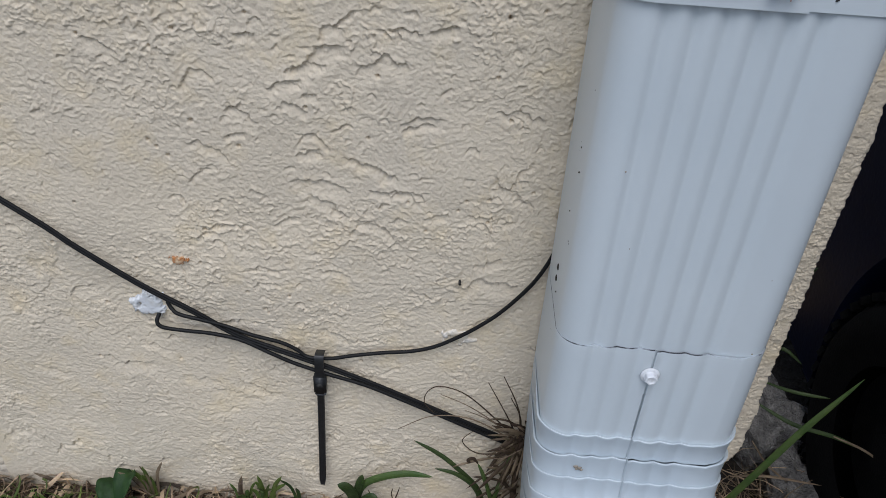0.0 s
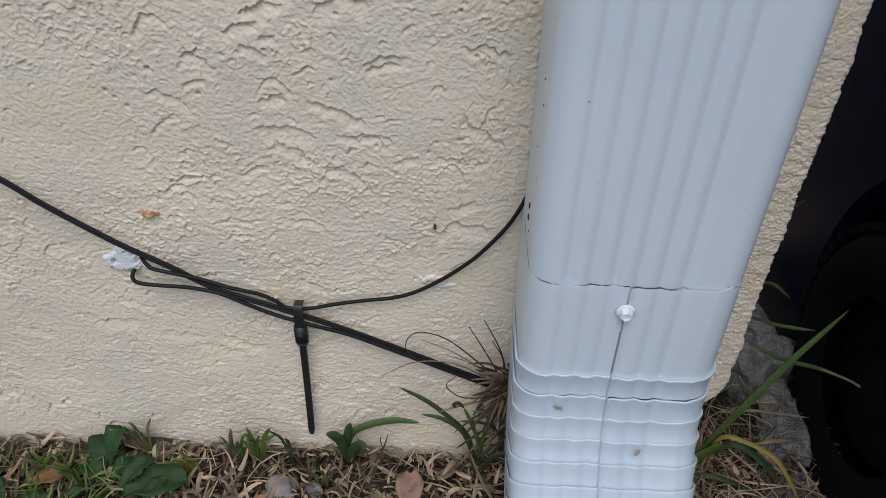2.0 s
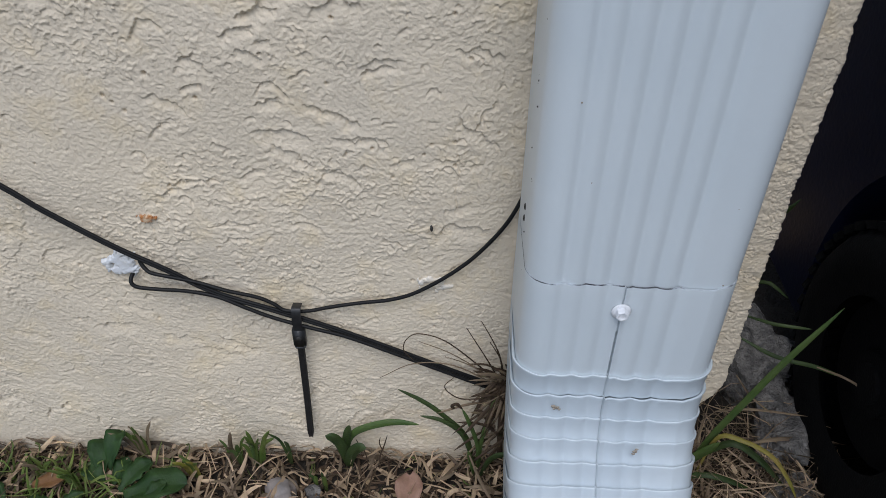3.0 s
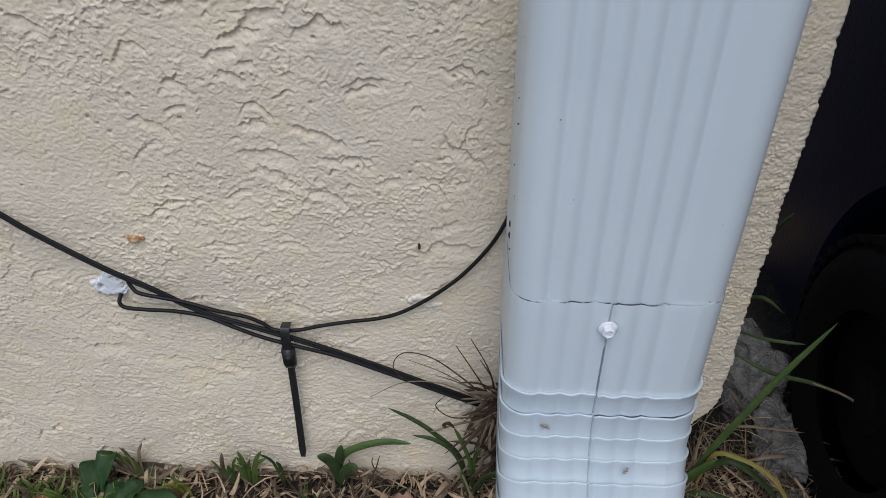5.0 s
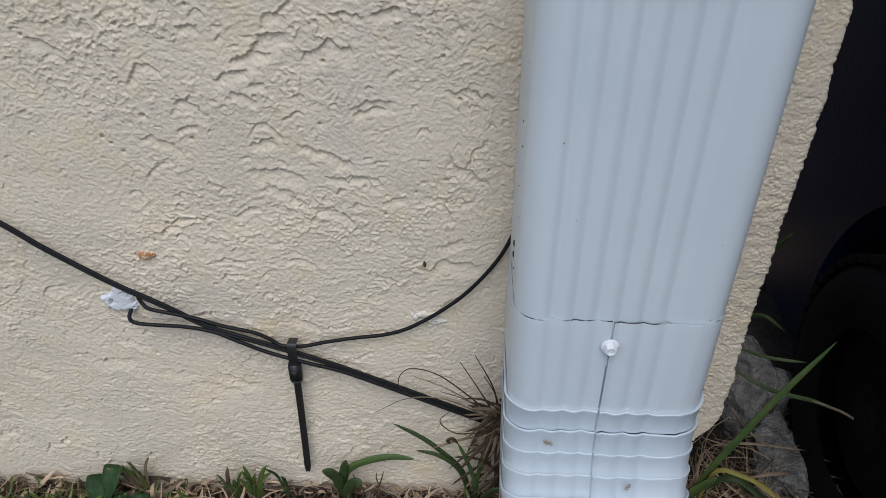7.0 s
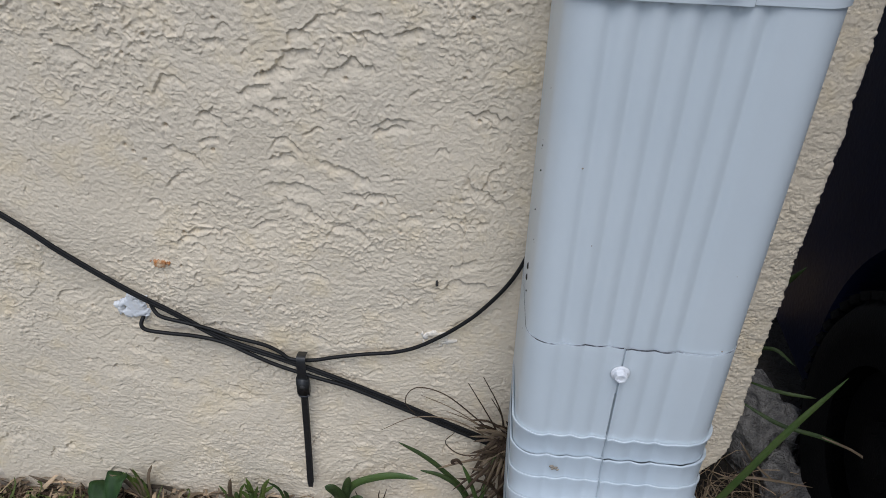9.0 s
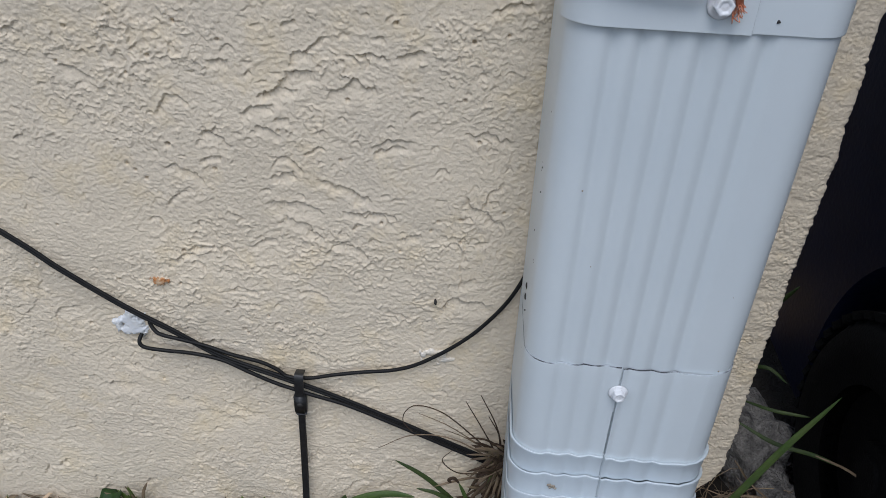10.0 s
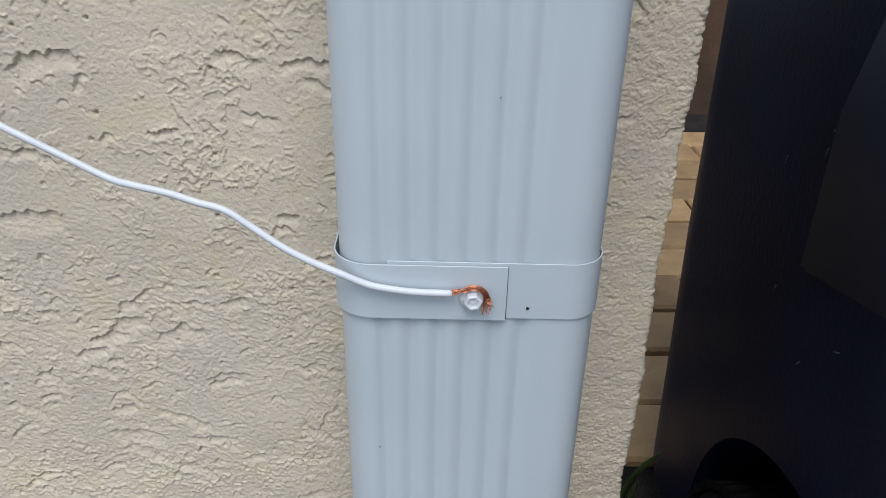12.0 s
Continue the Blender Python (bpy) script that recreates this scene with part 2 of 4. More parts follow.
def lattice_noise(x, z, seed):
    """Smooth gradient noise over arrays, about -1 to 1."""
    rng = np.random.RandomState(seed)
    g = rng.rand(256) * 2 * np.pi
    perm = rng.permutation(256)
    xi, zi = np.floor(x).astype(int), np.floor(z).astype(int)
    fx, fz = x - xi, z - zi
    u, v = fx * fx * fx * (fx * (fx * 6 - 15) + 10), fz * fz * fz * (fz * (fz * 6 - 15) + 10)

    def corner(i, j, dx, dz):
        a = g[perm[(perm[i & 255] + j) & 255]]
        return np.cos(a) * dx + np.sin(a) * dz
    a = corner(xi, zi, fx, fz) * (1 - u) + corner(xi + 1, zi, fx - 1, fz) * u
    b = corner(xi, zi + 1, fx, fz - 1) * (1 - u) + corner(xi + 1, zi + 1, fx - 1, fz - 1) * u
    return (a * (1 - v) + b * v) * 1.6


def layered(x, z, seed, octaves=4, gain=0.5):
    return sum(gain ** k * lattice_noise(x * 2 ** k, z * 2 ** k, seed + k) for k in range(octaves))


def smooth01(a, lo, hi):
    t = np.clip((a - lo) / (hi - lo), 0, 1)
    return t * t * (3 - 2 * t)


# ---- the house wall ----
WALL_Y, EDGE_X = 0.300, 0.196
# trowel marks that stand out: x, z, length, slope, depth in mm
MARKS = ((-0.069, 0.364, 0.016, 0.8, 4.0), (-0.085, 0.345, 0.030, 0.75, 4.0), (-0.101, 0.331, 0.018, 0.3, 3.5), (-0.118, 0.354, 0.010, 0.0, 4.0),
         (-0.039, 0.360, 0.016, -0.2, 3.5), (-0.021, 0.362, 0.014, 0.2, 4.0), (-0.056, 0.286, 0.030, -0.45, 4.5), (-0.043, 0.270, 0.030, -0.15, 3.5),
         (-0.031, 0.315, 0.022, 0.2, 3.0), (0.011, 0.213, 0.034, 0.1, 4.0), (0.020, 0.322, 0.024, -0.1, 3.5), (-0.091, 0.487, 0.034, 0.2, 4.0),
         (-0.043, 0.453, 0.014, 0.1, 5.0), (-0.005, 0.488, 0.020, -0.2, 3.5), (0.024, 0.486, 0.022, 0.1, 4.0), (0.011, 0.412, 0.010, 0.0, 4.5),
         (-0.107, 0.442, 0.026, -0.2, 3.5), (-0.115, 0.410, 0.034, 0.1, 3.5), (-0.281, 0.040, 0.030, 0.7, 3.5), (-0.190, 0.345, 0.018, -0.4, 3.0))
FINE_MARKS = ((-0.128, 0.301, 0.012, 0.1, 2.2), (-0.143, 0.291, 0.024, -0.4, 1.6), (-0.072, 0.308, 0.012, 0.2, 2.4), (-0.032, 0.311, 0.018, 0.2, 2.4), (-0.084, 0.274, 0.032, -0.1, 2.0),
              (-0.081, 0.262, 0.022, -0.6, 2.2), (-0.038, 0.271, 0.024, -0.1, 2.0), (-0.028, 0.282, 0.007, 0.5, 2.4), (-0.021, 0.258, 0.014, 0.2, 1.8), (-0.054, 0.248, 0.024, -0.5, 2.0),
              (-0.151, 0.275, 0.016, 0.6, 1.6), (-0.154, 0.235, 0.018, 0.3, 2.0), (-0.138, 0.242, 0.014, -0.1, 2.0), (-0.105, 0.248, 0.016, 0.2, 1.8), (0.022, 0.287, 0.022, 1.6, 2.0),
              (-0.095, 0.319, 0.014, -0.2, 2.2), (-0.122, 0.313, 0.018, -0.5, 1.8), (-0.078, 0.214, 0.020, -0.3, 1.8), (-0.120, 0.202, 0.018, 0.2, 1.6))


# tool marks in the floated area low on the wall
LOW_MARKS = ((-0.131, 0.1128, 0.036, -0.45, 2.0), (-0.170, 0.119, 0.028, -0.2, 1.6), (-0.217, 0.1295, 0.040, -0.1, 1.8), (-0.148, 0.107, 0.038, -0.3, 1.0),
             (-0.272, 0.118, 0.030, -0.35, 1.6), (-0.258, 0.082, 0.022, 0.2, 1.2), (-0.195, 0.145, 0.026, -0.3, 1.8), (-0.118, 0.135, 0.020, 0.9, 1.6))
# hairline cracks: lines of x, z
CRACKS = (((-0.170, 0.210), (-0.1685, 0.203), (-0.1695, 0.199), (-0.167, 0.191)), ((0.0095, 0.262), (0.0105, 0.2514), (0.0085, 0.239), (0.0095, 0.2277), (0.0080, 0.219)),
          ((-0.136, 0.2100), (-0.126, 0.2112), (-0.117, 0.2108), (-0.108, 0.2128)))


def trowel_mark(H, X, Z, x, z, length, slope, depth, rng, step, arch=0.0):
    """A torn edge, arched or straight, with a scooped hollow below it and a pressed tongue under that."""
    reach = 0.6 * length + 0.03
    i0, i1 = np.searchsorted(Z[:, 0], (z - reach, z + reach))
    j0, j1 = np.searchsorted(X[0, :], (x - reach, x + reach))
    if i1 <= i0 or j1 <= j0:
        return
    s = np.s_[i0:i1, j0:j1]
    dx, dz = X[s] - x, Z[s] - z
    c, n = 1 / math.hypot(1, slope), slope / math.hypot(1, slope)
    u, v = dx * c + dz * n, -dx * n + dz * c
    sd = rng.randint(1, 9999)
    edge = (0.0008 + 0.07 * length) * layered(u * 105 + sd, v * 18 + sd, sd % 97, 3, 0.55) + 0.0006 * layered(X[s] * 330, Z[s] * 330, sd % 89, 2, 0.6)
    edge = edge + arch * length * (0.12 - (u / length) ** 2 * 1.5)
    below = edge - v
    tall = (0.10 * length + 0.0010) * rng.uniform(0.6, 1.5)
    window = smooth01(1 - np.abs(u) / (0.5 * length), 0.0, 0.35)
    hollow = np.where(below > 0, np.exp(-np.maximum(below, 0) / tall), 0) * smooth01(below, 0, 1.0 * step)
    lip = np.where(below <= 0, np.exp(np.minimum(below, 0) / 0.0016), 0) * 0.22 + 0.22 * smooth01(below, tall * 1.1, tall * 1.8) * (1 - smooth01(below, tall * 1.9, tall * 3.2))
    H[s] += depth * 0.001 * window * (lip - hollow)


def hairline(H, X, Z, line, wide=0.00045, deep=0.0011):
    """A crack a hair wide along a wandering line."""
    for (xa, za), (xb, zb) in zip(line, line[1:]):
        L = math.hypot(xb - xa, zb - za)
        i0, i1 = np.searchsorted(Z[:, 0], (min(za, zb) - 0.003, max(za, zb) + 0.003))
        j0, j1 = np.searchsorted(X[0, :], (min(xa, xb) - 0.003, max(xa, xb) + 0.003))
        px, pz = X[i0:i1, j0:j1] - xa, Z[i0:i1, j0:j1] - za
        a = np.clip((px * (xb - xa) + pz * (zb - za)) / L ** 2, 0, 1)
        d = np.hypot(px - a * (xb - xa), pz - a * (zb - za)) + 0.0006 * np.abs(lattice_noise(px * 260, pz * 260, 17))
        H[i0:i1, j0:j1] -= deep * np.exp(-(d / wide) ** 2)


def stucco_height(X, Z, step):
    rng = np.random.RandomState(11)
    wx, wz = X + 0.012 * layered(X * 22, Z * 22, 3, 3), Z + 0.012 * layered(X * 22, Z * 22, 8, 3)
    # a smoother, floated area at the lower side, rougher above
    rough = smooth01(layered(X * 7 + 3.1, Z * 7 + 1.7, 21, 3) + 1.0 * (Z - 0.22) + 0.3 * (X + 0.12), -0.55, 0.35)
    calm_area = np.exp(-(((X + 0.215) / 0.075) ** 2 + ((Z - 0.272) / 0.055) ** 2))
    rough = (0.45 + 0.55 * rough) * (1 - 0.80 * calm_area) * (1 - 0.45 * smooth01(X, -0.02, 0.03))
    H = 0.0018 * layered(X * 9, Z * 9, 31, 3)
    # small overlapping scales left by the float, and sand grain
    high = 1 - 0.55 * smooth01(Z, 0.35, 0.43)
    H += 0.00044 * high * (0.35 + 0.65 * rough) * (np.abs(layered(wx * 120, wz * 190, 41, 2, 0.5)) - 0.4)
    H += 0.00024 * high * (0.5 + 0.5 * rough) * layered(X * 330, Z * 430, 51, 3, 0.75)
    # thin torn skins with a steep edge
    for seed, freq, amp in ((61, 26, 0.0009), (71, 46, 0.0006)):
        f = layered(X * freq * 0.8 + 0.3 * layered(X * 110, Z * 110, seed + 7, 3), Z * freq + 0.3 * layered(X * 110, Z * 110, seed + 9, 3), seed, 3, 0.5)
        H += amp * rough * (smooth01(f, 0.42, 0.455) - smooth01(f, 0.44, 0.88))
    x0, x1, z0, z1 = X.min(), X.max(), Z.min(), Z.max()
    spread = layered(X * 13, Z * 13, 101, 2)
    for k in range(1150):
        x, z = rng.uniform(x0, x1), rng.uniform(z0, z1)
        large = k < 330
        if (0.055 < x < 0.145) or (x > 0.150 and rng.rand() < 0.35):
            continue
        if large and spread[np.searchsorted(Z[:, 0], z) - 1, np.searchsorted(X[0, :], x) - 1] < -0.25:
            continue
        size = rng.choice((0.008, 0.010, 0.013, 0.017, 0.024)) if large else rng.choice((0.003, 0.004, 0.005, 0.0065))
        calm = 1.0
        if z > 0.10 and z < 0.32 and x < -0.16 and rng.rand() < 0.6:
            calm = 0.25
        depth = rng.uniform(0.9, 2.2) if large else rng.uniform(0.6, 1.5)
        trowel_mark(H, X, Z, x, z, size * rng.uniform(0.8, 1.3), rng.normal(0.05, 0.55), depth * calm, rng, step, rng.choice((0.0, 0.35, 0.8, 1.2)))
    for x, z, length, slope, depth in MARKS:
        trowel_mark(H, X, Z, x, z, length * 1.15, slope, depth * 0.58, rng, step, 0.3)
    for x, z, length, slope, depth in FINE_MARKS:
        trowel_mark(H, X, Z, x, z, length * 1.1, slope, depth * 0.95, rng, step, 0.35)
    for x, z, length, slope, depth in LOW_MARKS:
        trowel_mark(H, X, Z, x, z, length, slope, depth * 0.95, rng, step)
    for line in CRACKS:
        hairline(H, X, Z, line)
    for k in range(110):
        px, pz, r = rng.uniform(-0.25, 0.19), rng.uniform(0.12, 0.56), rng.uniform(0.0005, 0.0009)
        i0, i1 = np.searchsorted(Z[:, 0], (pz - 0.005, pz + 0.005))
        j0, j1 = np.searchsorted(X[0, :], (px - 0.005, px + 0.005))
        H[i0:i1, j0:j1] -= 0.004 * np.exp(-((X[i0:i1, j0:j1] - px) ** 2 + (Z[i0:i1, j0:j1] - pz) ** 2) / r ** 2)
    # the strip by the corner is sandier, with fewer marks
    strip = smooth01(X, 0.135, 0.155)
    H *= 1 - 0.40 * strip
    H += 0.00070 * strip * (0.35 + 0.55 * smooth01(0.34 - Z, 0, 0.10)) * (layered(X * 640 + 2 * layered(X * 60, Z * 60, 93, 2), Z * 640, 91, 2, 0.8) * (0.4 + 0.8 * smooth01(layered(X * 70, Z * 70, 94, 2), -0.4, 0.5)) + 0.8 * layered(X * 90, Z * 120, 92, 4, 0.65))
    H += 0.00022 * smooth01(0.13 - Z, 0, 0.06) * layered(wx * 110, wz * 170, 95, 4, 0.6)
    return np.clip(H, -0.0065, 0.005)


def build_wall():
    wall = thing("wall_north", "cream painted stucco house wall with trowelled relief and a ragged corner", "wall", kind="structure")
    step = 0.00052
    top = 0.585
    zs = np.arange(-0.012, top, step)
    x_left, radius = -0.335, 0.0022
    front = np.concatenate([np.arange(x_left, 0.056, step), np.arange(0.056, 0.145, 0.003), np.arange(0.145, EDGE_X - radius, step)])
    turn = np.linspace(0, math.pi / 2, 6)[1:]
    back = np.arange(1, 24) * 0.0025
    S = np.concatenate([front, front[-1] + radius * turn, front[-1] + radius * math.pi / 2 + back])
    X, Z = np.meshgrid(S, zs)
    H = stucco_height(X, Z, step)
    # the corner wanders a little and draws in at its foot
    wander = 0.0013 * layered(Z[:, :1] * 35, Z[:, :1] * 0 + 2.5, 81, 4, 0.6) + 0.0005 * layered(Z[:, :1] * 260, Z[:, :1] * 0 + 7.5, 83, 3, 0.7) - 0.042 * smooth01(0.088 - Z[:, :1], 0.0, 0.06) ** 1.4
    lean = smooth01(S[None, :], 0.12, EDGE_X - radius) * wander
    nf, nt = len(front), len(turn)
    ang = np.concatenate([np.zeros(nf), turn, np.full(len(back), math.pi / 2)])[None, :]
    bx = np.concatenate([front, front[-1] + radius * np.sin(turn), np.full(len(back), front[-1] + radius)])[None, :] + lean
    by = np.concatenate([np.full(nf, WALL_Y), WALL_Y + radius * (1 - np.cos(turn)), WALL_Y + radius + back])[None, :] + 0 * Z
    fade = smooth01(X, x_left, x_left + 0.02) * smooth01(-Z, -top, 0.02 - top)
    H = H * fade
    P = np.stack([bx + H * np.sin(ang), by - H * np.cos(ang), Z], -1)
    part("stucco_face", grid_mesh("stucco_face", P), STUCCO, wall)
    # the rest of the wall round the seen patch, and its core
    bm = bmesh.new()
    box(bm, (-3.0, WALL_Y + 0.001, -0.15), (x_left, 0.52, 2.6))
    part("wall_side", bm, STUCCO_PLAIN, wall, smooth=False)
    bm = bmesh.new()
    box(bm, (x_left, WALL_Y + 0.001, top), (EDGE_X - 0.001, 0.52, 2.6))
    part("wall_top", bm, STUCCO_PLAIN, wall, smooth=False)
    bm = bmesh.new()
    box(bm, (x_left, WALL_Y + 0.012, -0.15), (EDGE_X - 0.055, 0.52, top))
    box(bm, (EDGE_X - 0.055, WALL_Y + 0.03, 0.09), (EDGE_X - 0.006, 0.52, top))
    part("wall_core", bm, STUCCO_PLAIN, wall, smooth=False)
    return wall


build_wall()


# ---- ground ----
def build_ground():
    def level(x, y):
        return 0.006 * noise.noise((x * 9, y * 9, 0.3)) + 0.003 * noise.noise((x * 40, y * 40, 1.3)) - 0.012
    bm = bmesh.new()
    xs = sorted({round(v, 4) for v in [-80, -30, -10, -4, -1.5, -0.8] + [-0.5 + 0.0125 * k for k in range(105)] + [1.2, 2, 4, 10, 30, 80]})
    ys = sorted({round(v, 4) for v in [-80, -30, -10, -4, -1.5, -0.6] + [-0.2 + 0.0125 * k for k in range(65)] + [0.9, 1.5, 3, 8, 25, 80]})
    V = [[bm.verts.new((x, y, level(x, y) if abs(x) < 1 and abs(y) < 0.8 else -0.012)) for x in xs] for y in ys]
    for a, b in zip(V, V[1:]):
        for k in range(len(xs) - 1):
            bm.faces.new((a[k], a[k + 1], b[k + 1], b[k]))
    return tagged(part("ground", bm, SOIL), "dark brown soil with thatch along the house wall", "ground", kind="structure")


build_ground()


def thatch(name, count, region, mat, label, seed, size=(0.02, 0.055), wide=(0.0010, 0.0024), lift=0.012, steep=0.25):
    """Loose dead grass blades lying across one another."""
    rng = random.Random(seed)
    verts, faces = [], []
    x0, x1, y0, y1 = region
    for _ in range(count):
        x, y = rng.uniform(x0, x1), rng.uniform(y0, y1)
        a = rng.uniform(0, 2 * math.pi)
        L, w = rng.uniform(*size), rng.uniform(*wide)
        z = -0.012 + rng.uniform(0, lift)
        tilt = rng.uniform(-0.1, steep)
        d = Vector((math.cos(a), math.sin(a), tilt)).normalized()
        bend = Vector((rng.uniform(-1, 1), rng.uniform(-1, 1), rng.uniform(-0.2, 0.9))) * L * 0.18
        roll = rng.uniform(-1.1, 1.1)
        side = d.cross(Vector((0, 0, 1))).normalized()
        up = side.cross(d)
        side = side * math.cos(roll) + up * math.sin(roll)
        start = len(verts)
        for k in range(5):
            t = k / 4
            p = Vector((x, y, z)) + d * (t - 0.5) * L + bend * (1 - (2 * t - 1) ** 2)
            if p.y > WALL_Y - 0.003 and p.x < EDGE_X:
                p.y = WALL_Y - 0.003
            p.z = max(p.z, -0.014)
            ww = w * (1 - 0.8 * t * t)
            verts += [p - side * ww / 2, p + up * ww * 0.2, p + side * ww / 2]
        for k in range(4):
            i = start + 3 * k
            faces += [(i, i + 1, i + 4, i + 3), (i + 1, i + 2, i + 5, i + 4)]
    me = bpy.data.meshes.new(name)
    me.from_pydata(verts, [], faces)
    return tagged(part(name, me, mat), label, "dry grass", kind="stuff")


thatch("dry_thatch", 3500, (-0.46, 0.30, 0.14, 0.305), STRAW, "tan broken dry grass clippings matted along the wall base", 3, size=(0.007, 0.025), wide=(0.0013, 0.0042), lift=0.018, steep=0.9)
thatch("loose_straw", 700, (-0.46, 0.30, 0.14, 0.305), STRAW, "long loose straws over the clippings", 13, size=(0.03, 0.06), wide=(0.0008, 0.0016), lift=0.018, steep=0.5)
thatch("rotten_thatch", 2800, (-0.46, 0.34, 0.12, 0.32), STRAW_DARK, "dark rotten grass clippings under the straw", 4, size=(0.008, 0.03), wide=(0.0012, 0.0034), lift=0.011, steep=0.5)
thatch("corner_straw", 520, (0.15, 0.285, 0.20, 0.34), STRAW, "brown dead grass stems at the wall corner", 14, size=(0.03, 0.07), wide=(0.0007, 0.0014), lift=0.03, steep=0.5)
thatch("short_green_grass", 1000, (-0.44, -0.19, 0.14, 0.285), GRASS, "short green grass growing through straw", 5, size=(0.015, 0.036), wide=(0.0010, 0.0026), steep=1.2, lift=0.020)
thatch("sparse_green_grass", 110, (-0.19, 0.28, 0.18, 0.30), GRASS, "sparse green shoots among dry straw", 6, size=(0.012, 0.026), steep=1.4, lift=0.012)
thatch("far_grass", 5000, (-1.2, 1.4, -1.0, 0.14), STRAW_DARK, "dead lawn grass in front of the wall", 7, size=(0.04, 0.09), wide=(0.003, 0.006))

# ---- downspout ----
CX, FRONT, BACK, HALF = 0.0960, 0.2262, 0.2980, 0.0525


def spout_profile(grow=0.0, ribs=0.0021, seam=0.0, corner=0.014, seam_x=0.092):
    """The closed outline of the pipe: x, y and outward normal, front side first, left to right."""
    pts = []
    w, f, b = HALF, FRONT, BACK
    xs = [CX - w + corner + (2 * w - 2 * corner) * k / 72 for k in range(73)]
    if seam:
        xs = sorted([x for x in xs if abs(x - seam_x) > 0.0012] + [seam_x - 0.0013, seam_x - 0.0010, seam_x - 0.0008, seam_x - 0.0002, seam_x + 0.0001, seam_x + 0.0004])
    for x in xs:
        u = (x - 0.0670) / 0.0112
        dent = ribs * (1 - math.sqrt(math.cos(math.pi * u) ** 2 + 0.01)) if -1 <= u <= 5 else 0.0
        groove = 0.0024 if seam and abs(x - seam_x + 0.0005) < 0.0004 else 0.0
        pts.append((x, f + dent + groove - (seam if x > seam_x else 0.0), 0, -1))
    for (cx, cy, a0) in ((CX + w - corner, f + corner, -90), (CX + w - corner, b - corner, 0), (CX - w + corner, b - corner, 90), (CX - w + corner, f + corner, 180)):
        for k in range(1, 9):
            a = radians(a0 + 90 * k / 9)
            pts.append((cx + corner * math.cos(a), cy + corner * math.sin(a), math.cos(a), math.sin(a)))
    return np.array([(x + 0.25 * grow * nx, y + grow * ny, nx, ny) for x, y, nx, ny in pts])


def loft(rows):
    """rows of (profile, grow, turn in degrees about the bend's axis, z)."""
    py, pz = 0.104, 0.176
    out = []
    for prof, grow, turn, z in rows:
        if z == pz and turn:
            grow = 0.0004 + (grow - 0.0004) * (1 - smooth01(prof[:, 1], FRONT + 0.010, FRONT + 0.055)) * (1 - 0.25 * np.abs(prof[:, 2]))
        x, y = prof[:, 0] + grow * prof[:, 2], prof[:, 1] + grow * prof[:, 3]
        a = radians(turn)
        r = y - py
        out.append(np.stack([x, py + r * math.cos(a) + (z - pz) * 0, z - r * math.sin(a)], -1))
    return np.stack(out)


def build_downspout():
    spout = thing("downspout", "pale grey painted aluminium fluted downspout fixed to the stucco wall", "downspout")
    pipe = spout_profile()
    part("pipe", grid_mesh("pipe", loft([(pipe, 0, 0, z) for z in np.concatenate([[0.205, 0.2355, 0.2365], np.linspace(0.250, 2.5, 60)])]), True), SPOUT, spout)
    # the elbow's collar slips over the pipe; its flutes are shallower, so a thin gap stays open at the rim
    low = spout_profile(grow=0.0009, ribs=0.0015, seam=0.0007)
    rim = loft([(low, -0.00018, 0, 0.215), (low, -0.00018, 0, 0.2358), (low, -0.00014, 0, 0.2361), (low, -0.00005, 0, 0.2361), (low, 0, 0, 0.2358), (low, 0, 0, 0.230), (low, 0.0002, 0, 0.20), (low, 0.0002, 0, 0.176), (low, -0.0003, 5, 0.176)])
    rim[1:5, :, 2] += 0.00035 * np.sin(rim[1:5, :, 0] * 420) * np.sin(rim[1:5, :, 0] * 97 + 1.0) + 0.0006 * (rim[1:5, :, 0] < 0.0915) - 0.0003
    elbow = part("elbow", grid_mesh("elbow", rim, True), SPOUT, spout, "white crimped elbow with a vertical lap seam")
    elbow.data.set_sharp_from_angle(angle=radians(35))
    # a dark, broken line laid along the joint, over the rim's edge
    bead = np.stack([rim[2] + (0, 0.0009, -0.0003), rim[2] + (0, 0.0002, 0.00003), rim[3] + (0, -0.00002, 0.00003), rim[4] + (0, -0.00004, 0.0001)])
    part("joint_line", grid_mesh("joint_line", bead, True), JOINT_DARK, spout, "dark broken line in the joint")
    wob = random.Random(2)
    for k in range(10):
        a, b = (6.7 * k + 1.0 + min(1.2, 0.6 * k), 6.7 * (k + 1) + 1.0 + min(1.2, 0.6 * (k + 1)))
        o = 0.0025 + wob.uniform(-0.0005, 0.0005)
        prof = spout_profile(ribs=0.0014, seam=0.0009)
        rows = [(prof, o - 0.0024, a + 0.6, 0.176), (prof, o - 0.0006, a - 0.05, 0.176), (prof, o - 0.0001, a + 0.05, 0.176), (prof, o, a + 0.4, 0.176), (prof, o - 0.0010, a + 1.6, 0.176),
                (prof, o - 0.0020, a + 5, 0.176), (prof, 0.0004, b + 0.6, 0.176)]
        P = loft(rows)
        P[:4, :, 2] += np.where(P[:4, :, 0] > 0.0915, -0.0005, 0.0) + 0.0003 * np.sin(P[:4, :, 0] * 300 + 2.1 * k)
        part("pleat", grid_mesh("pleat", P, True), SPOUT_DIMMED, elbow)
    return spout


downspout = build_downspout()


